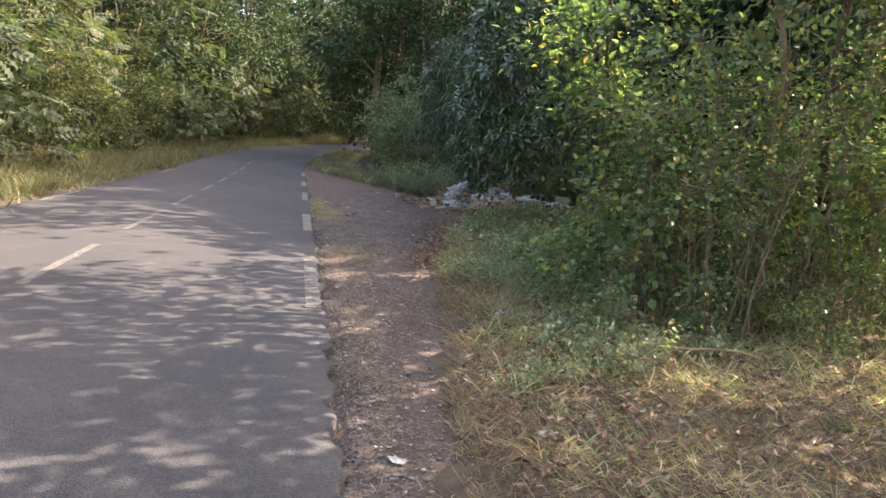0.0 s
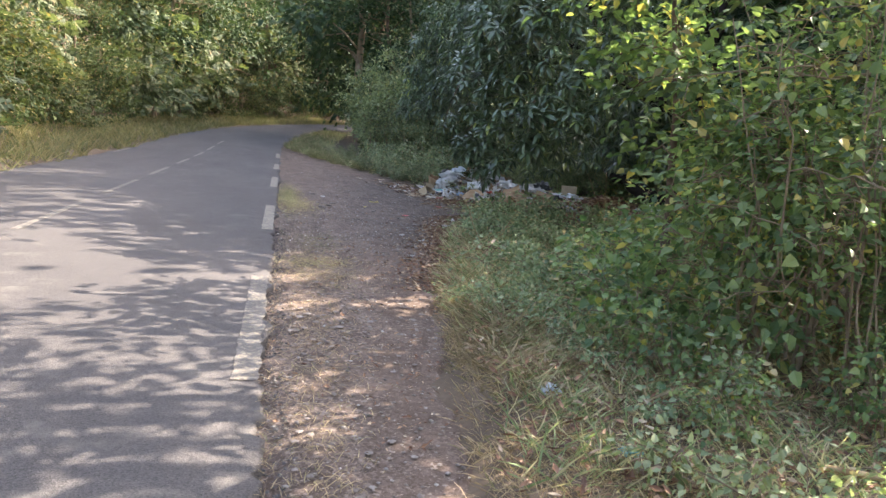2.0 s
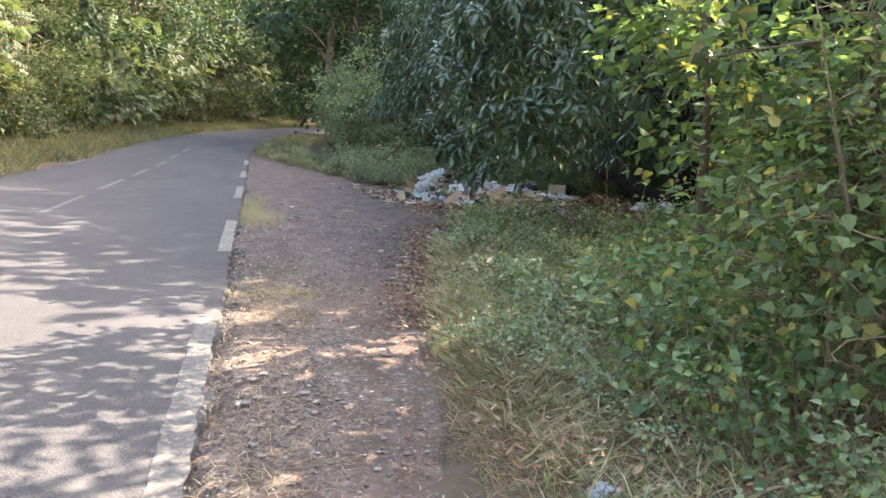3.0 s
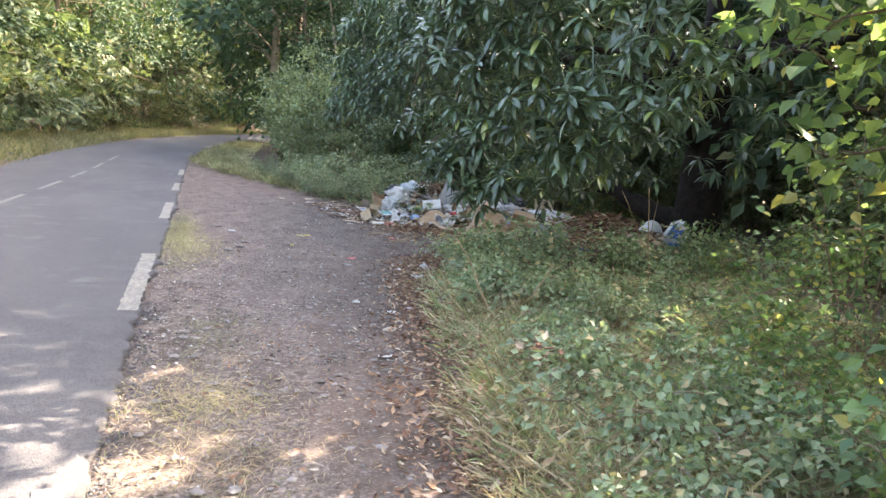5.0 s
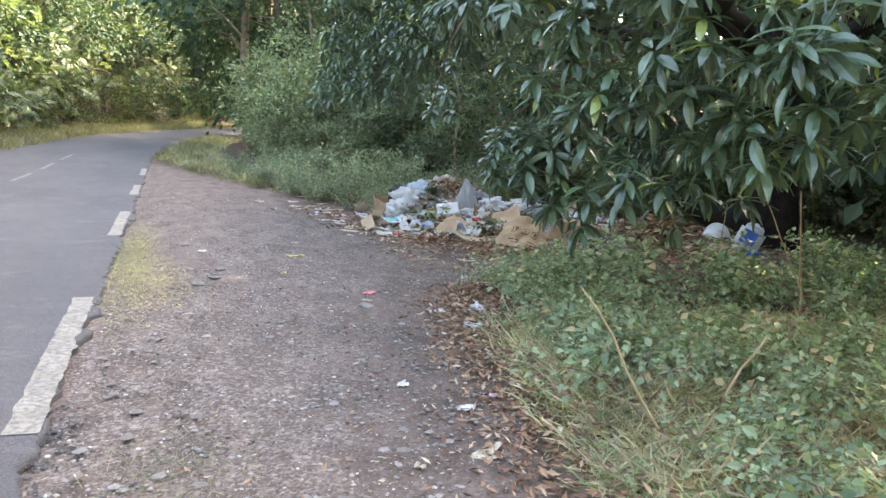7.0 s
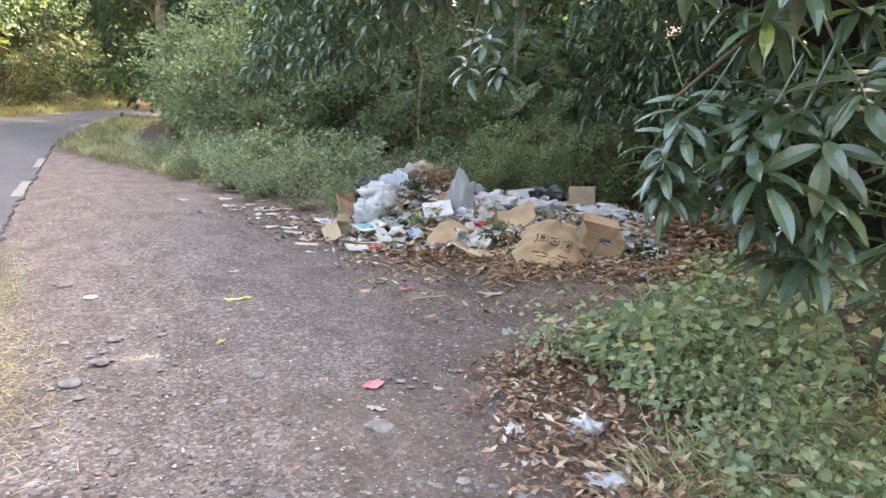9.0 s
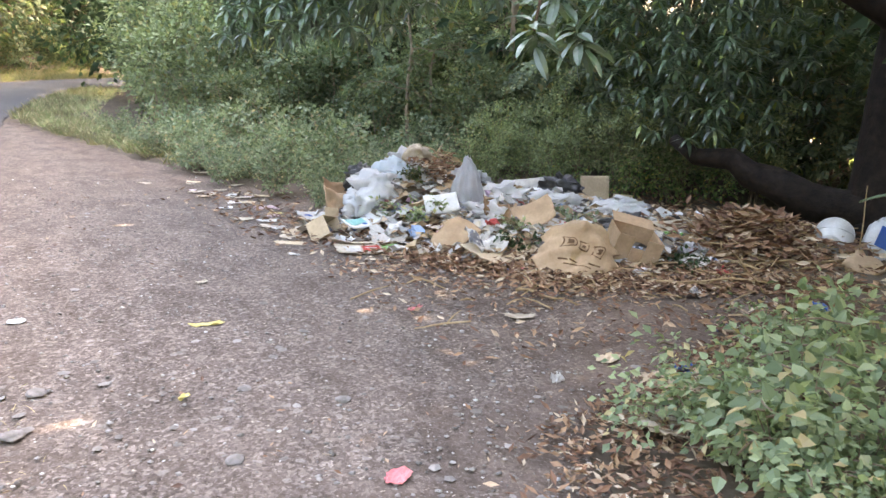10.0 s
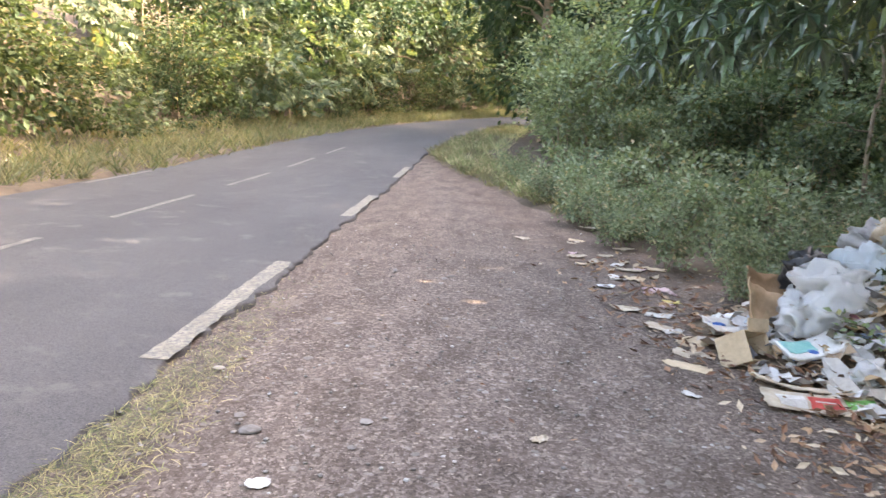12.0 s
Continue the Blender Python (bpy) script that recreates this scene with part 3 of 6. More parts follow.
STEMS = Kind("bare-stemmed shrubs",
             (("bare_stemmed_shrub", "clump of bare brown stems with a sparse leafy top", "shrub", BARK_PALE, L_BROAD, 66), spec(3.4, 8, 0.02, 16, 0.8, 0.55, 4, 9, 0.2, T_BROAD, 0.075, lean=0.1, tip=0.7, foot=0.3, twiggy=True)),)
BROAD = Kind("broad-leaved bushes",
             (("broad_leaved_bush", "low bush with large soft green leaves", "bush", BARK_PALE, L_BROAD, 65), spec(1.5, 5, 0.012, 16, 0.6, 0.12, 4, 7, 0.17, T_BROAD, 0.095, lean=0.25, tip=0.75, twiggy=True)),)
SAPLING = Kind("thin trees",
               (("thin_tree", "slender tree with bare lower trunk and yellowing leaves", "tree", BARK_PALE, L_YELLOW, 71), spec(8.2, 1, 0.065, 22, 2.1, 0.3, 5, 13, 0.24, T_OVAL, 0.13, lean=0.06, twiggy=True)),
               (("thin_tree", "slender leaning tree with light green crown", "tree", BARK, L_BROAD, 72), spec(8.8, 1, 0.08, 20, 2.3, 0.33, 5, 8, 0.24, T_BROAD, 0.14, lean=0.1, twiggy=True)))
CANOPY = Kind("canopy trees",
              (("canopy_tree", "tall slender tree with an open leafy crown", "tree", BARK_PALE, L_FEATHER, 75), spec(10, 1, 0.1, 26, 2.5, 0.36, 4, 13, 0.24, T_OVAL, 0.2, lean=0.05)),
              (("canopy_tree", "added tall tree with a high dense crown that shades the far road", "tree", BARK, L_DEEP, 76), spec(10, 1, 0.1, 26, 2.7, 0.42, 5, 20, 0.3, T_OVAL, 0.2, lean=0.03)))
WEED = Kind("broad-leaved weeds",
            (("weed", "low broad-leaved weed among the grass", "weed", BARK_PALE, L_WEED, 81), spec(0.34, 6, 0.004, 18, 0.22, 0.15, 4, 4, 0.06, T_BROAD, 0.048, lean=0.5, foot=0.05)),
            (("weed", "sprawling green weed with oval leaves", "weed", BARK_PALE, L_WEED, 82), spec(0.5, 7, 0.004, 18, 0.28, 0.1, 4, 8, 0.07, T_OVAL, 0.055, lean=0.6, foot=0.05)),
            (("weed", "upright green weed with large soft leaves", "weed", BARK_PALE, L_WEED, 83), spec(0.6, 3, 0.006, 16, 0.24, 0.2, 3, 5, 0.07, T_BROAD, 0.062, lean=0.2, foot=0.06)))

# wooded slope across the road
r1 = np.random.default_rng(100)
for y in np.arange(13, 92, 2.5):
    s = float(bend(y))
    k = r1.choice([0.5, 0.8, 1.0, 1.2, 1.4])
    SHRUB.put(s - 7.6 - 0.9 * k - r1.uniform(0, 0.7), y + r1.uniform(-0.8, 0.8), int(r1.integers(0, 3)), k * r1.uniform(0.9, 1.1), r1.uniform(0, 360), tall=r1.uniform(0.8, 1.1))
for y in np.arange(12, 96, 3.4):
    s = float(bend(y))
    OLIVE.put(s - 10.4 - r1.uniform(0, 2.2), y + r1.uniform(-1, 1), int(r1.integers(0, 2)), r1.uniform(0.65, 1.25), r1.uniform(0, 360))
for y in np.arange(10, 100, 5.5):
    s = float(bend(y))
    DEEP.put(s - 15 - r1.uniform(0, 3), y + r1.uniform(-1.5, 1.5), int(r1.integers(0, 2)), r1.uniform(0.9, 1.2), r1.uniform(0, 360))

for y in np.arange(50, 100, 3.2):
    s = float(bend(y))
    DEEP.put(s - 10.5 - r1.uniform(0, 2), y, int(r1.integers(0, 2)), r1.uniform(1.1, 1.45), r1.uniform(0, 360))
for y in np.arange(24, 60, 6):
    DEEP.put(float(bend(y)) - 18.5 - r1.uniform(0, 3), y, int(r1.integers(0, 2)), r1.uniform(1.2, 1.5), r1.uniform(0, 360))
for x, y, k in ((2, 91, 1.8), (5, 93, 1.9), (8, 96, 1.9), (11, 100, 1.9), (15, 104, 1.9), (-2, 90, 1.7)):
    DEEP.put(x, y, int(r1.integers(0, 2)), k, r1.uniform(0, 360))
for y in np.arange(50, 96, 6.5):
    DEEP.put(float(bend(y)) + 3.4 + r1.uniform(0, 1.0), y, int(r1.integers(0, 2)), r1.uniform(1.5, 1.9), r1.uniform(0, 360))
# dark end of the bend
for x, y in ((-4, 100), (1, 99), (5, 103), (10, 101), (14, 97), (20, 100), (25, 94), (-9, 104), (30, 97), (7, 112), (-2, 113), (16, 111)):
    DEEP.put(x, y, int(r1.integers(0, 2)), r1.uniform(1.1, 1.5), r1.uniform(0, 360))

for x, y, k in ((7.0, 22.7, 0.34), (8.0, 22.4, 0.42), (8.9, 22.0, 0.5), (9.8, 21.5, 0.5), (10.6, 20.9, 0.5), (9.3, 23.3, 0.6), (11.2, 22.4, 0.6), (7.7, 23.5, 0.45), (8.5, 23.8, 0.55), (11.6, 19.4, 0.5), (12.0, 17.6, 0.5), (11.4, 16.0, 0.5), (10.6, 14.6, 0.5), (9.4, 13.6, 0.5), (8.4, 12.6, 0.5)):
    if y > 20:
        PALE.put(x, y, 0, k * 0.9, r1.uniform(0, 360), "low pale green bush behind the rubbish heap")
    else:
        SHRUB.put(x, y, 2, k, r1.uniform(0, 360), "low feathery green shrub under the mango tree")
# tall trees behind the mango tree
for x, y, k in ((13.2, 17.4, 1.2), (13.8, 20.6, 1.4), (15.4, 19.4, 1.5), (15.6, 21.8, 1.55), (15.2, 17.4, 1.35), (14.6, 33.6, 1.45), (17.2, 22.0, 1.3), (17.6, 29.0, 1.5), (16.2, 37.5, 1.5), (15.8, 14.6, 1.05)):
    DEEP.put(x, y, int(r1.integers(0, 2)), k, r1.uniform(0, 360))
for x, y in ((15.2, 18.2), (15.6, 23.2), (15.6, 28.2), (15.0, 31.6), (13.4, 27.6), (16.4, 34.6), (13.2, 36.2), (8.2, 33.6), (9.2, 35.4), (7.2, 36.4), (10.2, 31.8), (10.4, 36.6)):
    SHRUB.put(x, y, int(r1.integers(0, 3)), r1.uniform(0.95, 1.3), r1.uniform(0, 360))
# bushes and trees past the rubbish heap
for x, y, w, k in ((4.1, 34.5, 0, 1.1), (4.9, 32.2, 1, 1.1), (5.0, 37.0, 0, 1.45), (6.4, 34.6, 0, 1.25), (4.5, 38.8, 1, 1.4), (6.6, 31.0, 1, 1.0), (5.4, 41.5, 0, 1.5), (5.0, 29.6, 1, 0.7), (5.6, 45.5, 0, 1.2), (7.8, 28.6, 1, 0.8), (8.6, 25.6, 1, 0.8), (9.6, 26.8, 0, 0.8), (10.8, 25.6, 0, 0.7), (11.4, 27.8, 0, 1.0), (9.2, 30.2, 0, 1.1), (10.8, 30.6, 0, 1.25), (12.6, 31.0, 0, 1.3), (13.2, 28.4, 0, 1.1), (7.6, 30.4, 1, 1.0)):
    PALE.put(x, y, w, k, r1.uniform(0, 360))
for x, y, w, k in ((9.6, 27.5, 0, 0.8), (11.5, 26, 0, 0.9), (8.8, 31.5, 0, 1.0), (12.8, 29, 1, 1.0), (10.8, 34, 0, 1.0), (7.2, 38, 0, 1.0), (14.5, 25.5, 0, 1.0), (6.2, 42, 1, 1.0), (6.5, 48, 0, 1.1), (7.5, 54, 1, 1.1), (9.5, 60, 0, 1.2)):
    SHRUB.put(x, y, 2 if w == 0 else 0, k, r1.uniform(0, 360))
for x, y, w, k in ((8.0, 36.5, 0, 0.9), (11.8, 38, 1, 1.0), (14.2, 33, 0, 1.0), (9.5, 45, 1, 1.0), (10.5, 52, 0, 1.1), (17.5, 28, 1, 1.0), (13, 60, 0, 1.2), (17, 68, 1, 1.2)):
    OLIVE.put(x, y, w, k, r1.uniform(0, 360))
for x, y, k in ((6.4, 46, 1.2), (7.4, 51, 1.3), (8.8, 57, 1.3), (10.6, 65, 1.3), (13.2, 73, 1.4), (16.4, 81, 1.5), (7.0, 41.5, 0.9), (9.2, 40.5, 1.05), (12.5, 46, 1.15), (15, 38, 1.1), (18, 33, 1.1), (20, 24, 1.0), (12, 56, 1.15), (15, 64, 1.2), (21, 42, 1.2), (19, 52, 1.2), (18, 78, 1.25), (22, 84, 1.3), (24, 72, 1.2), (11.5, 66, 1.1)):
    DEEP.put(x, y, int(r1.integers(0, 2)), k, r1.uniform(0, 360))
for x, y, k in ((4.2, 24.9, 0.9), (5.0, 24.5, 1.0), (5.8, 24.6, 1.0), (6.7, 24.4, 0.9), (4.3, 26.0, 1.0), (5.2, 25.8, 1.1), (6.2, 26.0, 1.1), (7.3, 25.4, 1.0), (4.0, 27.4, 1.0), (5.0, 27.2, 1.2), (6.1, 27.6, 1.2), (3.6, 28.9, 1.0), (4.6, 28.8, 1.2), (5.7, 29.2, 1.2), (3.2, 30.6, 0.9), (4.1, 30.6, 1.1), (2.9, 32.2, 0.9), (8.2, 24.6, 0.9), (8.0, 26.6, 1.1), (7.0, 27.0, 1.2), (9.2, 25.4, 1.0), (4.9, 23.7, 0.7), (6.0, 23.8, 0.75), (7.3, 24.0, 0.8), (4.0, 23.5, 0.75), (4.4, 22.9, 0.7), (4.9, 22.3, 0.65), (5.2, 23.0, 0.85), (6.6, 23.2, 0.85), (4.4, 22.1, 0.5), (3.8, 24.3, 0.7), (5.6, 23.4, 0.8), (3.5, 26.4, 0.8), (3.7, 25.3, 0.7)):
    HERB.put(x + r1.normal(0, 0.15), y + r1.normal(0, 0.2), int(r1.integers(0, 2)), k * r1.uniform(0.55, 1.1), r1.uniform(0, 360))

for x, y, w, k in ((13.5, 12.5, 0, 1.0), (15.5, 15, 1, 1.0), (16, 18.5, 0, 1.1), (15.2, 21.8, 0, 1.1), (13, 24.2, 1, 1.0), (11.2, 23.6, 0, 0.9), (12.2, 21.8, 0, 0.7), (13.6, 19.4, 1, 0.9), (11.5, 12.0, 0, 0.9), (13.0, 15.6, 0, 0.8), (17, 12.5, 0, 1.2), (10.2, 24.9, 0, 0.8), (17, 24, 0, 1.2)):
    SHRUB.put(x, y, 2 if w == 0 else 1, k, r1.uniform(0, 360))
# slender trees seen past the heap
for x, y, w, k in ((8.7, 31.9, 0, 0.75), (7.6, 26.6, 0, 0.62), (11.7, 29.4, 0, 1.5), (9.1, 28.6, 0, 0.7), (10.2, 27.4, 1, 0.8)):
    SAPLING.put(x, y, w, k, r1.uniform(0, 360))
# thicket beside the verge
for x, y, w, k in ((3.7, 7.1, 0, 0.95), (4.3, 8.6, 1, 0.9), (5.4, 8.3, 0, 1.0), (6.3, 6.8, 1, 1.0), (6.8, 8.8, 1, 1.0), (6.0, 10.4, 0, 0.6), (5.4, 10.9, 0, 0.7), (4.3, 6.4, 1, 0.4), (5.0, 6.2, 0, 0.4), (5.7, 6.0, 1, 0.38), (4.9, 8.0, 0, 1.1)):
    THICKET.put(x, y, w, k, r1.uniform(0, 360))
for x, y, w, k in ((5.0, 7.3, 0, 0.95), (5.75, 7.55, 1, 0.95), (7.4, 6.6, 0, 1.0), (8.0, 3.2, 1, 1.15), (8.6, 6.2, 0, 1.2), (9.6, 26.2, 0, 1.25)):
    SAPLING.put(x, y, w, k, r1.uniform(0, 360))
# trees behind the thicket; the two largest near ones added to shade the verge
for x, y, k in ((15, 5, 0.55), (12.4, 10.6, 1.05), (13.4, 12.8, 1.2), (17.5, 8, 0.7), (20, 12, 0.8), (22, 17, 0.9)):
    OLIVE.put(x, y, int(r1.integers(0, 2)), k, r1.uniform(0, 360))
# trees whose crowns dapple the road at the start
for x, y, k in ((6.6, 0.2, 1.1), (7.2, 2.6, 1.2), (7.4, 5.0, 1.15), (8.7, 3.9, 1.15), (8.3, 1.2, 1.1), (9.8, 8.8, 1.42), (6.8, -2.6, 1.2)):
    CANOPY.put(x, y, 0, k, r1.uniform(0, 360))
for x, y, k, h in ((7.4, 8.9, 0.75, 1.5), (8.6, 5.6, 0.7, 1.6)):
    CANOPY.put(x, y, 0, k, r1.uniform(0, 360), tall=h)
# high trees added as sun blockers, to keep the far road in shade
for k in range(6):
    CANOPY.put(16.5 + r1.uniform(-0.6, 0.6), 30.0 + 3.9 * k, 1, 2.4, r1.uniform(0, 360))
    CANOPY.put(20.5 + r1.uniform(-0.6, 0.6), 29.0 + 3.9 * k, 1, 2.75, r1.uniform(0, 360))
for x, y, k in ((8.8, 21.7, 0.5), (9.4, 21.3, 0.55), (8.2, 22.3, 0.45), (10.0, 21.0, 0.5), (9.6, 22.4, 0.7)):
    BROAD.put(x, y, 0, k, r1.uniform(0, 360), "low bright green bush behind the rubbish heap")
for x, y, k in ((4.2, 6.75, 0.9), (4.75, 6.7, 1.0), (5.5, 6.6, 1.0), (6.1, 6.3, 0.95), (3.9, 6.2, 0.7)):
    STEMS.put(x, y, 0, k, r1.uniform(0, 360))
# two trees added to block stray sun spots on the lay-by
for x, y, k in ((15.6, 26.4, 1.7), (17.8, 24.4, 1.8)):
    DEEP.put(x, y, 0, k, r1.uniform(0, 360))
# broad-leaved bushes at the edge of the thicket
for x, y, k in ((2.95, 7.0, 0.6), (3.0, 7.7, 0.75), (3.5, 7.2, 1.0), (3.6, 6.2, 0.5), (4.6, 5.7, 0.42), (2.7, 6.0, 0.35), (6.6, 14.0, 0.45), (7.6, 13.6, 0.5), (7.4, 14.9, 0.45), (8.4, 14.6, 0.5), (9.2, 15.4, 0.5), (8.2, 15.8, 0.42), (9.9, 16.2, 0.5), (10.4, 15.2, 0.6), (3.3, 8.5, 0.6), (3.9, 10.2, 0.5), (4.5, 10.6, 0.6), (3.6, 9.4, 0.42), (4.9, 11.3, 0.55), (3.3, 9.9, 0.36), (4.3, 9.9, 0.5)):
    BROAD.put(x, y, 0, k, r1.uniform(0, 360))
# woods behind the start
for x, y, k in ((-9, -4, 1.0), (-10, 3, 1.0), (-9.5, 8, 1.0), (-8.5, -10, 1.1), (5, -9, 1.0), (9, -10, 1.1), (4, -15, 1.1), (-10, -17, 1.2), (0, -36, 1.2), (-4, -38, 1.2), (5, -26, 1.2), (-9, -27, 1.2)):
    DEEP.put(x, y, int(r1.integers(0, 2)), k, r1.uniform(0, 360))

# weeds in the verge
for i in range(90):
    y = r1.uniform(4.5, 16.4) if i % 3 == 0 else r1.uniform(8.5, 16.4)
    e = float(lay_edge(y))
    x = e + r1.uniform(0.25, 1.0) + abs(r1.normal(0, 1.2))
    if 9.5 < y < 14 and x < 3.8 and i % 2:
        continue
    if x > 7.5:
        continue
    WEED.put(x, y, int(r1.choice([0, 0, 0, 1])) if y > 9 and x > e + 0.9 else int(r1.choice([0, 1])), r1.uniform(0.6, 1.15) * (1.0 if y > 9 else 0.8), r1.uniform(0, 360))

for i in range(26):
    y = r1.uniform(8.0, 12.8)
    x = float(lay_edge(y)) + (r1.uniform(0.5, 2.0) if i % 2 else r1.uniform(0.9, 3.6))
    WEED.put(x, y, int(r1.choice([0, 2, 2])), r1.uniform(0.55, 0.85), r1.uniform(0, 360))
for i in range(18):
    WEED.put(r1.uniform(5.2, 9.0), r1.uniform(12.6, 15.4), 2, r1.uniform(0.7, 1.15), r1.uniform(0, 360))
# taller broad-leaved weeds at the thicket's foot and by the heap
for x, y, k in ((4.9, 11.6, 1.7), (5.4, 12.6, 1.6), (4.6, 9.2, 1.4), (5.7, 11.7, 1.8), (3.9, 15.1, 1.05), (4.3, 15.4, 1.1), (3.7, 14.7, 1.0), (4.8, 15.7, 1.0), (4.5, 14.9, 1.2), (5.3, 15.9, 1.0), (4.1, 14.4, 1.2), (5.0, 15.2, 1.2), (4.6, 13.6, 1.1), (5.6, 14.4, 1.2), (6.4, 15.6, 1.1), (3.0, 6.6, 0.8)):
    WEED.put(x, y, 2, min(k, 1.25) if not (11.5 < y < 14.8 and x < 6) else 0.6, r1.uniform(0, 360))
for k in range(26):
    y = r1.uniform(13.0, 15.9)
    WEED.put(float(lay_edge(y)) + r1.uniform(0.6, 1.15), y, int(r1.choice([0, 1, 2])), r1.uniform(0.55, 0.95), r1.uniform(0, 360))
# small broad-leaved tree that leans over the verge
SMALL = Kind("broad-leaved tree", (("broad_leaved_tree", "small leaning tree with large bright green leaves", "tree", BARK, L_BROAD, 91),
             spec(4.6, 1, 0.06, 22, 1.25, 0.33, 5, 16, 0.19, T_BROAD, 0.12, lean=0.05, up_tilt=0.35, droop=0.3, twiggy=True)),)
SMALL.put(4.1, 9.4, 0, 0.95, 40)

# ---- mango tree ----
mango = new("mango_tree")
tagged(mango, "large spreading mango tree with dark glossy drooping leaves", "tree")
MX, MY = 9.3, 18.2
mr = np.random.default_rng(500)
mango_trunk = link("trunk", mesh_np("trunk", *tube([(MX + 0.2, MY, -0.2), (MX + 0.2, MY, 0.25), (MX + 0.25, MY + 0.05, 1.0), (MX + 0.35, MY + 0.1, 2.0), (MX + 0.2, MY, 3.2), (MX + 0.1, MY - 0.1, 4.6)], [0.62, 0.46, 0.4, 0.38, 0.3, 0.16], 12), True), BARK_SHADED, mango)
limb_ends = [(8.5, 20.5, 1.0), (4.6, 14.2, 2.6), (5.2, 17.0, 3.4), (5.0, 21.6, 3.6), (7.2, 13.4, 2.8), (10.5, 13.2, 3.6), (13.6, 16.0, 3.6), (13.4, 20.4, 3.8), (10.8, 23.2, 3.4), (6.0, 19.2, 5.0), (8.0, 16.0, 6.2), (11.0, 19.4, 6.4)]
limb_pts = []
for k, e in enumerate(limb_ends):
    s0 = np.array([MX, MY, 0.35 if k == 0 else mr.uniform(1.3, 3.2)])
    e = np.array(e)
    m = np.linspace(0, 1, 8)[:, None]
    p = s0 + (e - s0) * m + np.array([0, 0, 1.0]) * (0.9 if k else -0.1) * m * (1 - m) * 2 + mr.normal(0, 0.06, (8, 3)) * (m > 0.1) * (m < 0.95)
    link("limb", mesh_np("limb", *tube(p, np.linspace(0.28 if k == 0 else 0.15, 0.08 if k == 0 else 0.03, 8), 8), True), BARK_SHADED, mango_trunk)
    limb_pts.append(p)


def rosette(r, leaves=12):
    """A drooping whorl of long leaves on a short twig."""
    a = np.arange(leaves) * 2.4 + r.uniform(0, 6)
    el = np.linspace(0.45, -0.75, leaves) + r.normal(0, 0.15, leaves)
    along = np.stack([np.cos(a) * np.cos(el), np.sin(a) * np.cos(el), np.sin(el)], 1)
    up = unit(np.array([0, 0, 1.0]) + 0.9 * along * np.array([1, 1, 0]) * 0.6 + r.normal(0, 0.15, (leaves, 3)))
    pos = np.stack([0 * a, 0 * a, np.linspace(0.05, -0.06, leaves)], 1) + along * 0.015
    lv = scatter(T_LANCE, pos, along, up, r.uniform(0.14, 0.22, leaves))
    return merge([lv, tube([(0, 0, -0.02), (0.06, 0.0, 0.03), (0.16, 0.02, 0.1), (0.3, 0.03, 0.24)], [0.003, 0.004, 0.005, 0.006], 4)])


ROSETTES = [mesh_np("leaf_whorl", *rosette(np.random.default_rng(600 + k), 10 + k)) for k in range(5)]
for me in ROSETTES:
    me.materials.append(L_MANGO)


def mango_shell(y, z):
    """Depth (x) of the crown's face towards the road."""
    base = float(np.interp(y, [10.5, 11.2, 12, 13, 14.2, 15, 16, 18, 20.4, 23.2, 24.6], [4.8, 4.1, 3.55, 3.15, 2.92, 3.1, 3.4, 3.6, 3.75, 3.4, 3.9])) + 0.06 * (z - 1.9) ** 2
    return base + 0.3 * noise.noise((y * 0.55, z * 0.7, 3.0)) + 0.18 * noise.noise((y * 1.7, z * 1.7, 9.0))


def mango_hem(y):
    """Height of the crown's lower hem along the road."""
    return float(np.interp(y, [10.5, 11.8, 12.6, 13.5, 14.25, 14.5, 14.75, 15.6, 17, 19, 20.5, 24, 25], [2.4, 1.5, 1.05, 0.9, 0.85, 1.35, 2.3, 2.6, 2.7, 2.3, 2.0, 2.0, 2.8]))


droop = [(3.6, 16.3, 2.7), (3.35, 16.1, 2.36), (3.2, 16.0, 1.96), (3.12, 15.95, 1.7)]
link("twig", mesh_np("twig", *tube(droop, [0.014, 0.01, 0.007, 0.005], 6), True), BARK, mango)
for x, y, z in ((3.12, 15.95, 1.69), (3.3, 16.05, 1.85), (3.38, 16.15, 2.15), (3.3, 15.9, 1.68)):
    ob = new("leaf_whorl", ROSETTES[int(mr.integers(0, 5))])
    ob.parent = mango
    ob.matrix_basis = pose(x, y, z, mr.uniform(-20, 20), -mr.uniform(5, 30), mr.uniform(-60, 60)) @ Matrix.Scale(0.8, 4)
bough = [(4.4, 14.7, 2.2), (3.8, 14.35, 2.0), (3.3, 14.15, 1.75), (2.98, 14.2, 1.5)]
link("twig", mesh_np("twig", *tube(bough, [0.02, 0.014, 0.009, 0.005], 6), True), BARK, mango)
for k in range(36):
    d, l = mr.uniform(1.7, 2.05), mr.uniform(0.82, 1.5)
    ob = new("leaf_whorl", ROSETTES[int(mr.integers(0, 5))])
    ob.parent = mango
    ob.matrix_basis = pose(1.39 + 0.445 * d + 0.895 * l, 12.91 + 0.895 * d - 0.445 * l, mr.uniform(1.08, 1.3 + 0.45 * (l - 0.5)), mr.uniform(-20, 20), -mr.uniform(5, 30), mr.uniform(-60, 60)) @ Matrix.Scale(0.74, 4)
placed = 40
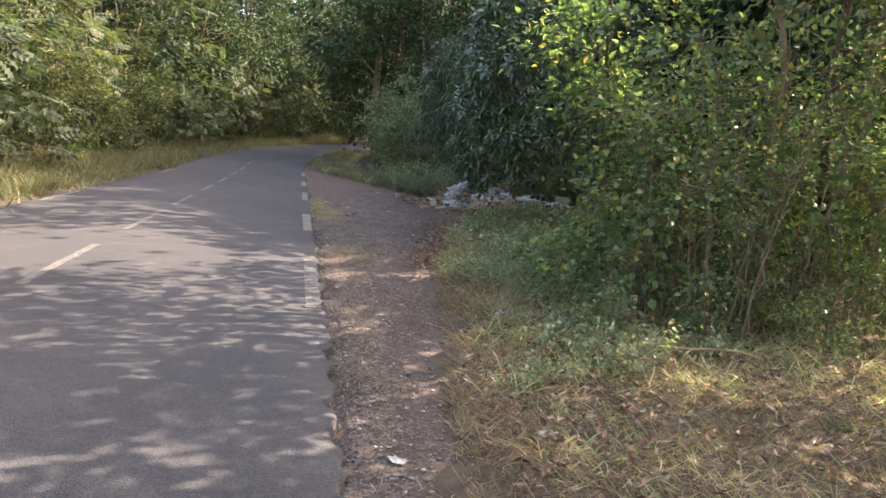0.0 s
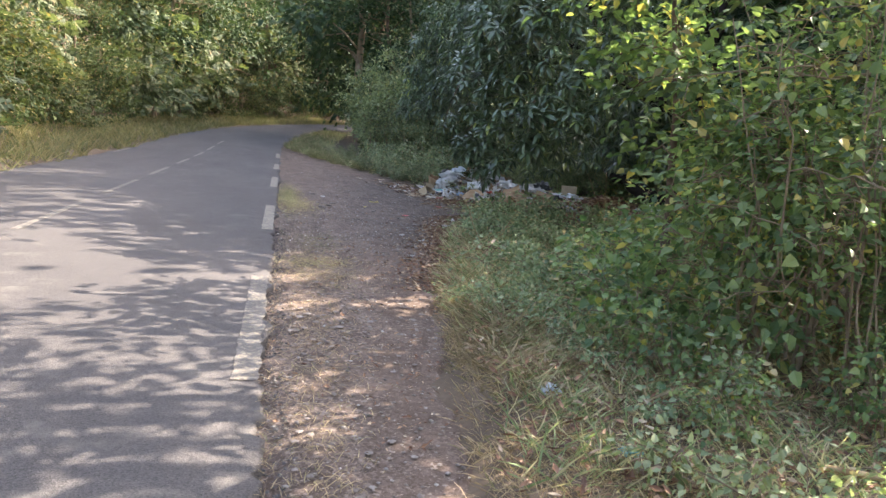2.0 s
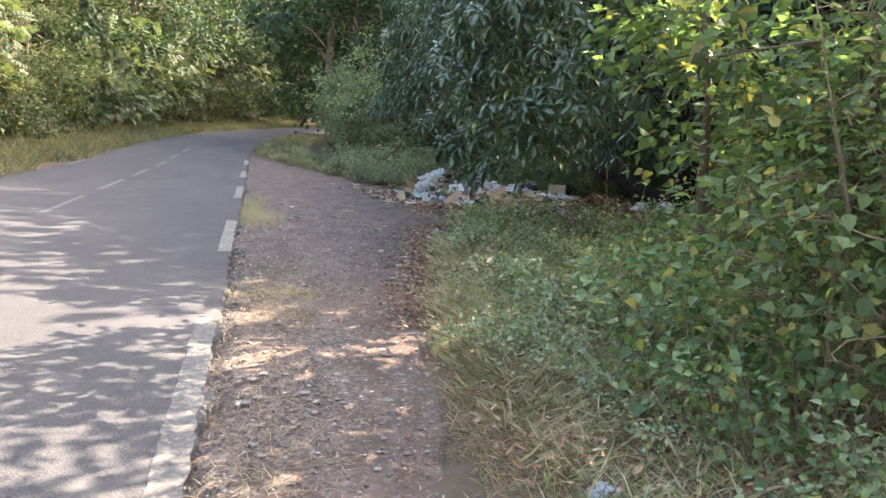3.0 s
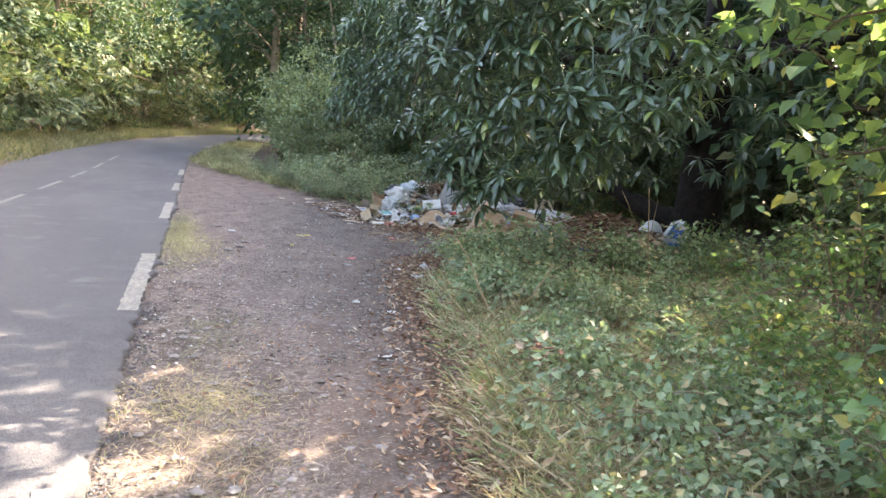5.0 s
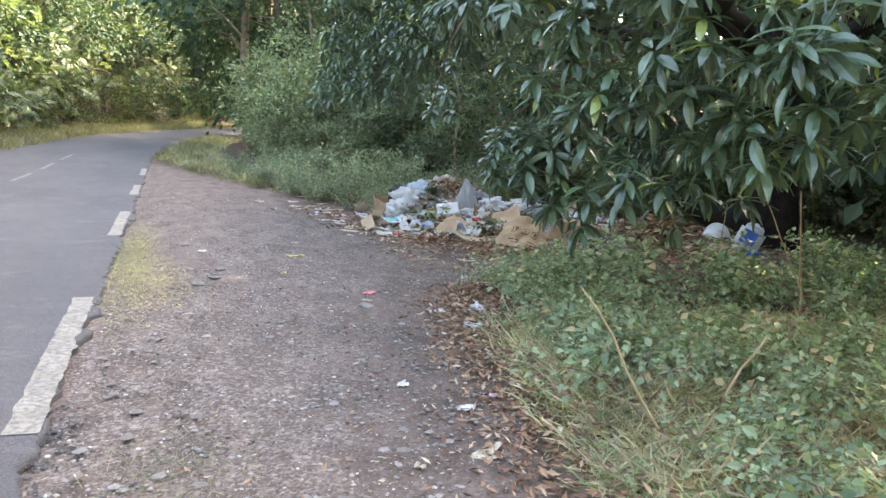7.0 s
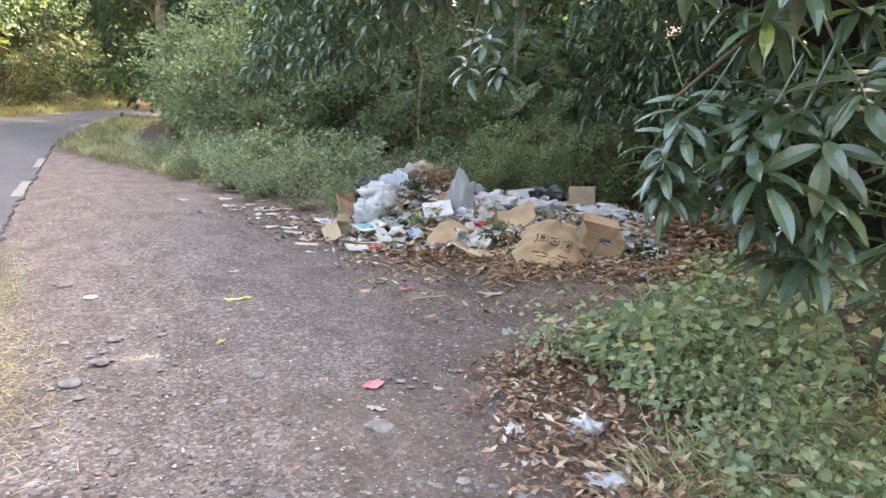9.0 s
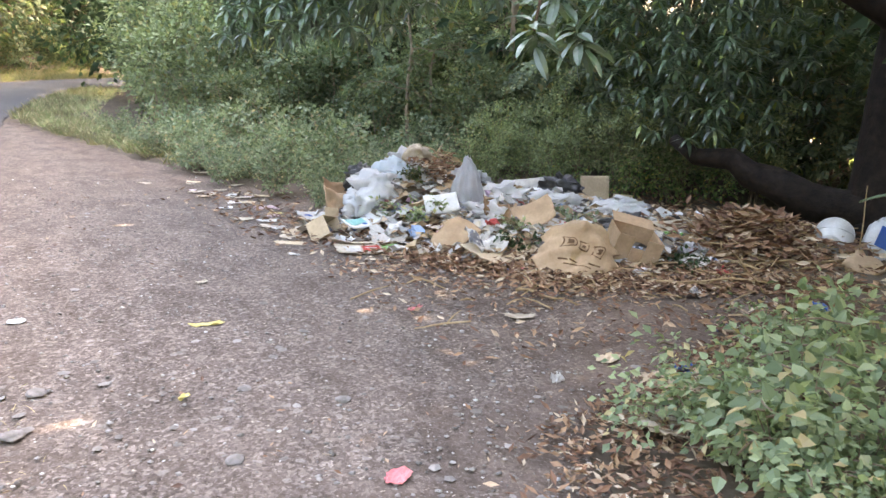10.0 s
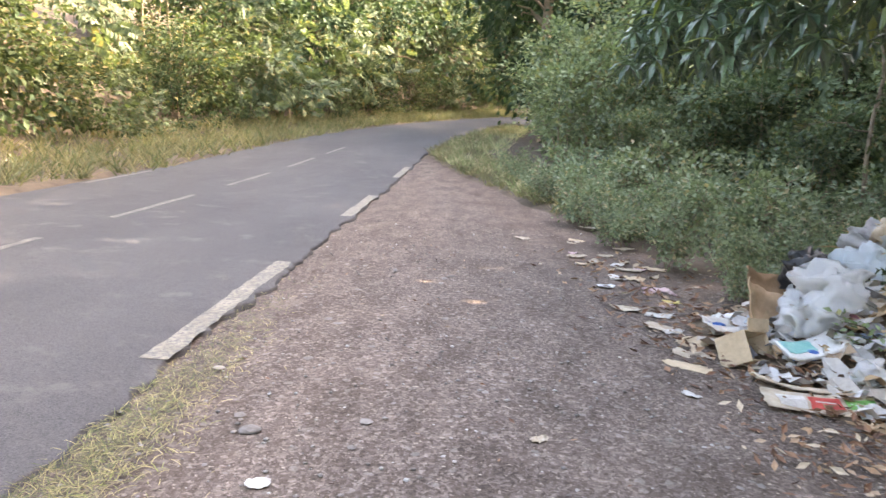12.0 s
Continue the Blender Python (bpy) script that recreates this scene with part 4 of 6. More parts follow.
while placed < 300:
    y = mr.uniform(11.2, 24.5) if placed % 5 == 0 else mr.uniform(11.4, 17.0)
    z = mango_hem(y) + mr.uniform(0, 1) ** 1.2 * (4.8 - mango_hem(y))
    x = mango_shell(y, z) + abs(mr.normal(0, 0.28))
    if z < mango_hem(y - 0.54 * (x - 3.6)):
        continue
    ob = new("leaf_whorl", ROSETTES[int(mr.integers(0, 5))])
    ob.parent = mango
    sc = mr.uniform(0.85, 1.15)
    ob.matrix_basis = pose(x, y, z, mr.uniform(-25, 25), -mr.uniform(5, 50), mr.uniform(-60, 60)) @ Matrix.Diagonal((sc, sc, sc, 1))
    placed += 1
# the rest of the crown
ch = []
k = 0
while k < 700:
    y = mr.uniform(11.2, 24.5) if k % 3 == 0 else mr.uniform(11.4, 17.2)
    z = mango_hem(y) + 0.1 + mr.uniform(0, 1) ** 1.1 * (5.2 - mango_hem(y))
    x = mango_shell(y, z) + 0.1 + abs(mr.normal(0, 0.6))
    if z < mango_hem(y - 0.54 * (x - 3.6)):
        continue
    n = 12
    al = np.arange(n) * 2.4 + mr.uniform(0, 6)
    el = np.linspace(0.5, -0.8, n)
    along = np.stack([np.cos(al) * np.cos(el), np.sin(al) * np.cos(el), np.sin(el)], 1)
    ch.append(scatter(T_LANCE_MID, np.repeat([[x, y, z]], n, 0), along, unit(np.array([0, 0, 1.0]) + 0.5 * along), mr.uniform(0.15, 0.23, n)))
    k += 1
k = 0
while k < 620:
    y = mr.uniform(17.0, 24.6)
    z = mango_hem(y) + mr.uniform(0, 1) ** 1.3 * 3.0
    x = mango_shell(y, z) + abs(mr.normal(0, 0.55))
    n = 12
    al = np.arange(n) * 2.4 + mr.uniform(0, 6)
    el = np.linspace(0.5, -0.8, n)
    along = np.stack([np.cos(al) * np.cos(el), np.sin(al) * np.cos(el), np.sin(el)], 1)
    ch.append(scatter(T_LANCE_LOW, np.repeat([[x, y, z]], n, 0), along, unit(np.array([0, 0, 1.0]) + 0.5 * along), mr.uniform(0.17, 0.25, n)))
    k += 1
for k in range(2500):
    a, w = mr.uniform(0, 2 * np.pi), mr.uniform(0, 1)
    z = 1.0 + 6.6 * w
    rad = 6.0 * math.sqrt(max(0.05, 1 - ((z - 2.8) / 5.0) ** 2)) * mr.uniform(0.7, 1.0)
    x, y = MX + rad * math.cos(a) * 1.0, MY + rad * math.sin(a) * 1.02
    if x < 8.6 and y - 0.54 * (x - 3.6) < 21 and z < mango_hem(y - 0.54 * (x - 3.6)) + 0.25:
        continue
    if x < mango_shell(y, z) + 0.15 and z < 5:
        continue
    if x < 9.2 and y > 18 and z < 3.3 + 0.4 * mr.uniform(0, 1):
        continue
    if x < 6.8 and 16.8 < y < 23:
        continue
    if 8.6 <= x < 10 and y < 21 and z < 2.0:
        continue
    n = 13
    al = np.arange(n) * 2.4 + mr.uniform(0, 6)
    el = np.linspace(0.5, -0.8, n)
    along = np.stack([np.cos(al) * np.cos(el), np.sin(al) * np.cos(el), np.sin(el)], 1)
    up = unit(np.array([0, 0, 1.0]) + 0.5 * along)
    ch.append(scatter(T_STRIP, np.repeat([[x, y, z]], n, 0), along, up, mr.uniform(0.2, 0.3, n)))
# low skirts behind the heap; far-side ones added to darken beneath the crown
for k in range(900):
    n = 12
    if k < 520:
        a, rad = mr.uniform(-1.6, 0.9), mr.uniform(4.0, 6.2)
        x, y, z = MX + rad * math.cos(a), MY + rad * math.sin(a), mr.uniform(0.25, 2.3)
    else:
        f = mr.uniform(0, 1)
        x, y = 8.9 + 2.2 * f + mr.normal(0, 0.3), 22.5 - 1.6 * f + mr.normal(0, 0.4)
        if k > 740:
            x, y = mr.uniform(8.3, 9.5), mr.uniform(19.7, 21.2)
        z = 1.15 - 0.25 * f + mr.uniform(0, 1) ** 1.1 * 3.4
    al = np.arange(n) * 2.4 + mr.uniform(0, 6)
    el = np.linspace(0.5, -0.8, n)
    along = np.stack([np.cos(al) * np.cos(el), np.sin(al) * np.cos(el), np.sin(el)], 1)
    ch.append(scatter(T_STRIP, np.repeat([[x, y, z]], n, 0), along, unit(np.array([0, 0, 1.0]) + 0.5 * along), mr.uniform(0.17, 0.27, n)))
crown = link("crown", mesh_np("crown", *merge(ch)), L_MANGO, mango)
crown["kind"] = "stuff"


# dead trunk in the bushes
snag = new("tree_stump")
link("trunk", mesh_np("trunk", *tube([(0, 0, -0.1), (0.02, 0, 0.3), (-0.03, 0.02, 0.9), (0.05, 0, 1.5)], [0.26, 0.2, 0.17, 0.13], 10), True), BARK_SHADED, snag)
link("limb", mesh_np("limb", *tube([(0, 0, 1.2), (0.3, 0.0, 1.45), (0.45, 0.0, 1.7)], [0.09, 0.06, 0.03], 7), True), BARK_SHADED, snag)
snag.matrix_basis = pose(8.7, 31.6, float(land(8.7, 31.6)))
tagged(snag, "dark broken tree stump standing in the bushes", "stump")


# ---- grass ----
def grass(name, label, mat, n, area, length, seed, lie=0.5, clump=0.5):
    r = np.random.default_rng(seed)
    x0, x1, y0, y1 = area
    cx, cy = r.uniform(0, 1, n // 14), r.uniform(0, 1, n // 14)
    k = r.integers(0, len(cx), n)
    y = y0 + (y1 - y0) * cy[k] + r.normal(0, 0.09, n)
    lo, hi = x0(y), x1(y)
    x = lo + (hi - lo) * cx[k] ** 1.2 + r.normal(0, 0.09, n)
    ok = x > lo - 0.06
    x, y = x[ok], y[ok]
    m = len(x)
    z = floor_z(x, y) - 0.01
    along = unit(rand_dir(m, r, 0.0, 0.6) * lie + np.array([0, 0, 0.6]) + r.normal(0, 0.12, (m, 3)))
    up = unit(np.array([0, 0, 1.0]) * 0.5 + rand_dir(m, r, -0.2, 0.4))
    ob = link(name, mesh_np(name, *scatter(T_BLADE_FAR, np.stack([x, y, z], 1), along, up, length * r.uniform(0.45, 1.3, m))), mat)
    return tagged(ob, label, "grass", kind="stuff")


grass("dry_grass", "dry straw-coloured grass trodden flat along the gravel", G_DRY, 36000, (lambda y: lay_edge(y) + 0.02, lambda y: lay_edge(y) + 3.6, -1.0, 10.5), 0.12, 1, 1.7)
grass("dry_grass", "matted dry grass and straw under the thicket edge", G_DRY, 30000, (lambda y: lay_edge(y) + 0.05, lambda y: lay_edge(y) + 4.6, 1.2, 8.0), 0.1, 12, 2.2)
grass("verge_grass", "tufts of green grass in the dry verge", G_GREEN, 9000, (lambda y: lay_edge(y) + 0.5, lambda y: lay_edge(y) + 4.2, 1.5, 8.0), 0.125, 13, 1.4)
# flattened yellow grass in the gravel
def tuft_patch(cx, cy, sx, sy, n, seed, mat=None):
    grass_r = np.random.default_rng(seed)
    x, y = grass_r.normal(cx, sx, n), grass_r.normal(cy, sy, n)
    x = np.maximum(x, 0.3)
    al = unit(rand_dir(n, grass_r, 0.0, 0.3) + np.array([0, 0, 0.25]))
    ob = link("gravel_grass", mesh_np("gravel_grass", *scatter(T_BLADE, np.stack([x, y, rise(y) - 0.012], 1), al, unit(np.array([0, 0, 1.0]) + rand_dir(n, grass_r) * 0.3), grass_r.uniform(0.03, 0.09, n))), mat or G_VERGE)
    return tagged(ob, "sparse yellowed grass growing in the gravel edge", "grass", kind="stuff")


tuft_patch(0.44, 18.4, 0.1, 1.4, 3600, 61)
tuft_patch(0.5, 17.8, 0.14, 1.3, 4200, 65, G_STRAW)
tuft_patch(0.72, 16.6, 0.2, 0.6, 1800, 66, G_STRAW)
tuft_patch(0.85, 12.3, 0.2, 0.4, 1100, 62)
tuft_patch(0.6, 10.8, 0.2, 0.8, 500, 63)
tuft_patch(0.75, 10.9, 0.22, 0.25, 1400, 67, G_STRAW)
tuft_patch(0.9, 10.1, 0.28, 0.22, 1000, 68, G_DRY)
tuft_patch(0.62, 8.2, 0.2, 0.9, 1400, 69, G_DRY)
tuft_patch(0.52, 5.4, 0.14, 1.3, 1600, 70, G_DRY)
tuft_patch(0.9, 9.8, 0.3, 0.3, 300, 64)
grass("verge_grass", "green grass mixed with dead stalks", G_GREEN, 8000, (lambda y: lay_edge(y) + 0.25, lambda y: lay_edge(y) + 4.5, 4.5, 14.4), 0.19, 2, 1.0)
grass("verge_grass", "thick green grass beside the gravel", G_GREEN, 17000, (lambda y: lay_edge(y) + 0.1, lambda y: lay_edge(y) + 3.4, 8.0, 14.5), 0.18, 3, 2.0)
grass("dry_stalk_grass", "pale straw grass in a clump at the gravel edge", G_DRY, 7000, (lambda y: lay_edge(y) + 0.02, lambda y: lay_edge(y) + 1.0, 7.4, 10.8), 0.14, 10, 1.7)
grass("verge_grass", "long green grass blades above the weeds", G_GREEN, 11000, (lambda y: lay_edge(y) + 0.3, lambda y: lay_edge(y) + 3.6, 7.5, 13.8), 0.22, 8, 2.0)
grass("dry_stalk_grass", "tall bleached grass stalks above the weeds", G_DRY, 15000, (lambda y: lay_edge(y) + 0.35, lambda y: lay_edge(y) + 4.2, 7.0, 13.8), 0.23, 9, 2.2)
grass("dry_stalk_grass", "dead straw-coloured stalks among green weeds", G_DRY, 20000, (lambda y: lay_edge(y) + 0.2, lambda y: lay_edge(y) + 4.2, 7.5, 14.3), 0.2, 7, 2.2)
grass("dry_stalk_grass", "upright bleached stalks standing over the weeds", G_DRY, 4000, (lambda y: lay_edge(y) + 0.3, lambda y: lay_edge(y) + 4.0, 6.5, 13.5), 0.3, 14, 1.6)
grass("roadside_grass", "tall sunburnt grass along the far road edge", G_VERGE, 27000, (lambda y: -8.7 + bend(y), lambda y: -5.15 + bend(y), 10.0, 85.0), 0.48, 4, 0.7)
grass("roadside_grass", "yellow-green grass tongue between road and bushes", G_VERGE, 9000, (lambda y: np.where(y < 38.5, lay_edge(y), 0.4 + bend(y)) + 0.05, lambda y: np.where(y < 38.5, lay_edge(y), 0.4 + bend(y)) + 1.8, 25.0, 60.0), 0.3, 5, 0.7)
grass("roadside_grass", "green grass under the bushes past the heap", G_GREEN, 6000, (lambda y: np.where(y < 38.5, lay_edge(y), 0.4 + bend(y)) + 0.2, lambda y: np.where(y < 38.5, lay_edge(y), 0.4 + bend(y)) + 2.4, 23.5, 60.0), 0.3, 6, 0.7)


# ---- loose stones and dead leaves ----
def pebble():
    a = np.arange(5) * 2 * np.pi / 5
    v = np.stack([0.5 * np.cos(a), 0.42 * np.sin(a), 0.08 * np.cos(3 * a)], 1)
    v = np.concatenate([v, [(0.06, 0.03, 0.44), (0, 0, -0.4)]])
    i = np.arange(5)
    j = (i + 1) % 5
    return v, np.concatenate([np.stack([i, j, np.full(5, 5)], 1), np.stack([j, i, np.full(5, 6)], 1)])


pr = np.random.default_rng(900)
n = 10000
py = np.where(pr.uniform(0, 1, n) < 0.6, pr.uniform(11.5, 20.5, n), pr.uniform(0.5, 26, n))
px = 0.3 + (lay_edge(py) - 0.3) * pr.uniform(0, 1, n)
size = 0.01 + 0.028 * pr.uniform(0, 1, n) ** 3
pv, pf = scatter((pebble()[0] * np.array([1, 1, 0.55]), pebble()[1]), np.stack([px, py, rise(py) - 0.012 + size * 0.12], 1), rand_dir(n, pr, -0.1, 0.1), np.repeat([[0, 0, 1.0]], n, 0), size)
# flat stones trodden into the gravel
fn = 1300
fy = np.where(np.arange(fn) < 350, pr.uniform(1.5, 8.0, fn), pr.uniform(7.5, 23.0, fn))
fx = 0.4 + (lay_edge(fy) - 0.5) * pr.uniform(0, 1, fn)
fsz = (0.035 + 0.06 * pr.uniform(0, 1, fn) ** 2.5) * np.where(fy < 8, 0.55, 0.9)
fv, ff = scatter((pebble()[0] * np.array([1, 1, 0.3]), pebble()[1]), np.stack([fx, fy, rise(fy) - 0.012 + fsz * 0.05], 1), rand_dir(fn, pr, -0.08, 0.08), np.repeat([[0, 0, 1.0]], fn, 0), fsz)
tagged(link("flat_stones", mesh_np("flat_stones", fv, ff), FLAT_STONES), "flat pale stones trodden into the gravel", "gravel", kind="stuff")
an = 4200
ay = pr.uniform(0.3, 13.5, an)
ax = np.interp(ay, ry, edge_r) + np.abs(pr.normal(0.02, 0.09 + 0.14 * (ay < 8), an))
asz = 0.008 + 0.028 * pr.uniform(0, 1, an) ** 3
av, af = scatter((pebble()[0] * np.array([1, 1, 0.5]), pebble()[1]), np.stack([ax, ay, rise(ay) - 0.035 + asz * 0.15], 1), rand_dir(an, pr, -0.3, 0.3), unit(np.array([0, 0, 1.0]) + rand_dir(an, pr) * 0.4), asz)
tagged(link("asphalt_crumbs", mesh_np("asphalt_crumbs", av, af), ASPHALT), "dark crumbs broken from the asphalt edge", "gravel", kind="stuff")
stones = tagged(link("loose_gravel", mesh_np("loose_gravel", pv, pf, True), STONES), "loose grey stones scattered over the lay-by", "gravel", kind="stuff")


def dead_leaves(name, label, n, place, size, seed, heap=0.0):
    r = np.random.default_rng(seed)
    x, y, z = place(r, n)
    m = len(x)
    along = rand_dir(m, r, -0.25, 0.35)
    up = unit(np.array([0, 0, 1.0]) + rand_dir(m, r) * 0.7)
    ob = link(name, mesh_np(name, *scatter(T_CURL, np.stack([x, y, z], 1), along, up, size * r.uniform(0.5, 1.4, m))), DEADLEAF)
    return tagged(ob, label, "dead leaves", kind="stuff")


def along_edge(y0, y1, w):
    def place(r, n):
        y = r.uniform(y0, y1, n)
        x = lay_edge(y) + r.normal(-0.02, w, n)
        return x, y, floor_z(x, y) + r.uniform(0.005, 0.04, n)
    return place


dead_leaves("dead_leaves", "brown dead leaves drifted along the gravel edge", 4600, along_edge(9.5, 17.2, 0.2), 0.052, 31)
def verge_drift(r, n):
    y = r.uniform(12.3, 16.8, n)
    x = lay_edge(y) + r.normal(0.28, 0.2, n)
    return x, y, floor_z(x, y) + r.uniform(0.005, 0.05, n)


dead_leaves("dead_leaves", "brown husks and dead leaves beside the weeds", 2200, verge_drift, 0.06, 36)
dead_leaves("dead_leaves", "brown dead leaves under the thicket", 6500, lambda r, n: (lambda y: (lay_edge(y) + r.uniform(0.2, 6, n), y, land(lay_edge(y) + 1, y) + r.uniform(0.02, 0.06, n)))(r.uniform(0, 17, n)), 0.075, 32)
dead_leaves("dead_leaves", "pale and brown dead leaves among dry grass", 7500, lambda r, n: (lambda y: (lambda x: (x, y, floor_z(x, y) + r.uniform(0.02, 0.09, n)))(lay_edge(y) + r.uniform(0.1, 4.2, n)))(r.uniform(1.5, 12, n)), 0.055, 37)
dead_leaves("dead_leaves", "dead leaves in deep shade under the mango tree", 2200, lambda r, n: (lambda x, y: (x, y, floor_z(x, y) + r.uniform(0.01, 0.06, n)))(r.uniform(5.0, 10.5, n), r.uniform(12.6, 17.0, n)), 0.09, 38)
dead_leaves("dead_leaves", "rusty dead frond caught in the weeds", 26, lambda r, n: (r.normal(2.63, 0.06, n), r.normal(10.62, 0.06, n), r.uniform(0.2, 0.34, n)), 0.11, 39)
dead_leaves("dead_leaves", "small dead leaves and chips blown over the gravel", 1500, lambda r, n: (lambda y: (0.3 + (lay_edge(y) - 0.3) * r.uniform(0, 1, n) ** 0.6, y, rise(y) + 0.005))(r.uniform(6, 24, n)), 0.036, 33)


# ---- rubbish heap ----
def heap_h(x, y):
    """Height of the rubbish mound over the gravel."""
    x, y = np.asarray(x, float), np.asarray(y, float)
    h = 0
    for cx, cy, sx, sy, k in ((4.6, 20.7, 0.62, 0.75, 0.36), (5.4, 20.5, 0.8, 0.8, 0.36), (6.7, 20.4, 1.1, 0.8, 0.3), (5.9, 22.5, 0.8, 0.6, 0.66), (5.2, 19.3, 0.8, 0.6, 0.13), (6.4, 18.9, 0.8, 0.6, 0.14), (7.75, 18.5, 0.6, 0.5, 0.24), (8.2, 19.6, 0.7, 0.8, 0.16), (7.0, 17.4, 0.9, 0.5, 0.06)):
        h = h + k * np.exp(-((x - cx) / sx) ** 2 - ((y - cy) / sy) ** 2)
    return h - 0.03


mx, my = np.meshgrid(np.arange(3.2, 9.6, 0.07), np.arange(16.9, 23.9, 0.07))
mh = heap_h(mx, my) + 0.05 * lumps(mx, my, 3.0, 2.0) * np.clip(heap_h(mx, my) * 8, 0, 1) + 0.02 * lumps(mx, my, 9.0, 5.0) * np.clip(heap_h(mx, my) * 8, 0, 1)
MOUND = plain_material("rotting_debris", (0.07, 0.05, 0.038), (0.2, 0.15, 0.105), 6.0, 0.9, 0.2, 0.9, 35.0)
mound = link("rubbish_mound", mesh_np("rubbish_mound", np.stack([mx, my, mh - 0.015], -1).reshape(-1, 3), grid_faces(*mx.shape), True), MOUND)
tagged(mound, "low mound of rotting brown debris on the gravel", "rubbish mound")

CARD = plain_material("brown_cardboard", (0.34, 0.225, 0.14), (0.54, 0.385, 0.255), 3.0, 0.85, 0.2, 0.15, 60.0)
CARD_PALE = plain_material("pale_cardboard", (0.5, 0.38, 0.26), (0.62, 0.5, 0.36), 3.0, 0.85, 0.2, 0.15, 60.0)
CARD_DARK = plain_material("dark_cardboard", (0.2, 0.12, 0.07), (0.3, 0.19, 0.11), 3.0, 0.85, 0.2, 0.2, 60.0)
PAPER = plain_material("dirty_white_paper", (0.42, 0.39, 0.36), (0.68, 0.66, 0.63), 9.0, 0.7, 0.3, 0.2, 30.0)
CREAM = plain_material("stained_cream_card", (0.34, 0.27, 0.2), (0.58, 0.5, 0.4), 9.0, 0.75, 0.3, 0.1, 30.0)
FOAM = plain_material("white_foam_plastic", (0.55, 0.55, 0.55), (0.7, 0.7, 0.69), 6.0, 0.55, 0.4, 0.1, 60.0)
BLACK = plain_material("black_plastic_film", (0.012, 0.013, 0.016), (0.035, 0.036, 0.042), 6.0, 0.32, 0.5, 0.6, 25.0)
BLUE = plain_material("blue_plastic", (0.012, 0.075, 0.27), (0.022, 0.13, 0.42), 6.0, 0.4, 0.5)
RED = plain_material("red_print", (0.42, 0.04, 0.04), (0.55, 0.09, 0.07), 8.0, 0.6, 0.4)
PINK = plain_material("faded_pink_plastic", (0.6, 0.13, 0.15), (0.75, 0.26, 0.26), 8.0, 0.5, 0.4)
GREEN = plain_material("green_print", (0.12, 0.36, 0.09), (0.22, 0.5, 0.16), 8.0, 0.6, 0.4)
TEAL = plain_material("teal_film", (0.1, 0.38, 0.36), (0.25, 0.52, 0.48), 8.0, 0.4, 0.5)
YELLOW = plain_material("yellow_plastic", (0.56, 0.44, 0.14), (0.7, 0.6, 0.26), 8.0, 0.5, 0.4)
TIN = plain_material("dull_tin", (0.45, 0.45, 0.44), (0.62, 0.62, 0.6), 8.0, 0.4, 0.5, 0.0, 40.0, 0.8)
INK = plain_material("brown_ink", (0.1, 0.055, 0.03), (0.16, 0.09, 0.05), 8.0, 0.8, 0.2)
GREY_INK = plain_material("grey_ink", (0.16, 0.16, 0.19), (0.28, 0.28, 0.3), 8.0, 0.8, 0.2)
STRAW = plain_material("dry_stalk", (0.3, 0.2, 0.11), (0.46, 0.34, 0.2), 8.0, 0.85, 0.2, 0.3, 40.0)
FILM = plastic_film_material("clear_white_film", (0.84, 0.845, 0.85), 0.2)
FILM_GREY = plastic_film_material("grey_film", (0.52, 0.53, 0.56), 0.14)
FILM_BLUE = plastic_film_material("pale_blue_film", (0.68, 0.78, 0.86), 0.15)
FILM_PINK = plastic_film_material("pale_pink_film", (0.78, 0.6, 0.62), 0.12)


def rest_z(x, y):
    x, y = np.asarray(x, float), np.asarray(y, float)
    return np.maximum(floor_z(x, y), heap_h(x, y) - 0.01)


def bag(name, label, mat, x, y, sx, sy, sz, seed, peak=1.0, lift=0.0):
    """A crumpled plastic bag, folded and creased, sagging on the heap."""
    bm = bmesh.new()
    bmesh.ops.create_icosphere(bm, subdivisions=4, radius=1)
    for v in bm.verts:
        p = v.co.copy()
        warp = Vector((noise.noise(p * 2 + Vector((seed, 0, 0))), noise.noise(p * 2 + Vector((0, seed, 5))), noise.noise(p * 2 + Vector((7, 0, seed)))))
        p2 = p + warp * 0.45
        fold = 0.0
        for f, a in ((1.5, 0.46), (3.0, 0.17), (6.0, 0.07), (12.0, 0.035)):
            fold += a * (0.55 - 2.4 * abs(noise.noise(p2 * f + Vector((seed, seed * 2, 1)))))
        if peak > 1:
            fold = 0.3 * fold + 0.12 * math.sin(9 * math.atan2(p.y, p.x) + 3 * p.z + seed)
        q = p * (0.72 + 0.6 * fold) + warp * (0.3 if peak == 1 else 0.12)
        q.z = max(q.z, -0.25)
        if peak > 1 and q.z > 0:
            k = max(0.25, 1 - 0.6 * q.z)
            q.x, q.y = q.x * k, q.y * k
        v.co = Vector((q.x * sx * 1.1, q.y * sy * 1.1, (q.z + 0.22) * sz * (0.78 if peak == 1 else 1.0)))
    ob = part(name, bm, mat, None, "", True)
    ob.matrix_basis = pose(x, y, float(rest_z(x, y)) - 0.02 + lift, 0, 0, seed * 47 % 360 if peak == 1 else 0)
    return tagged(ob, label, "plastic bag", "plastic bags")


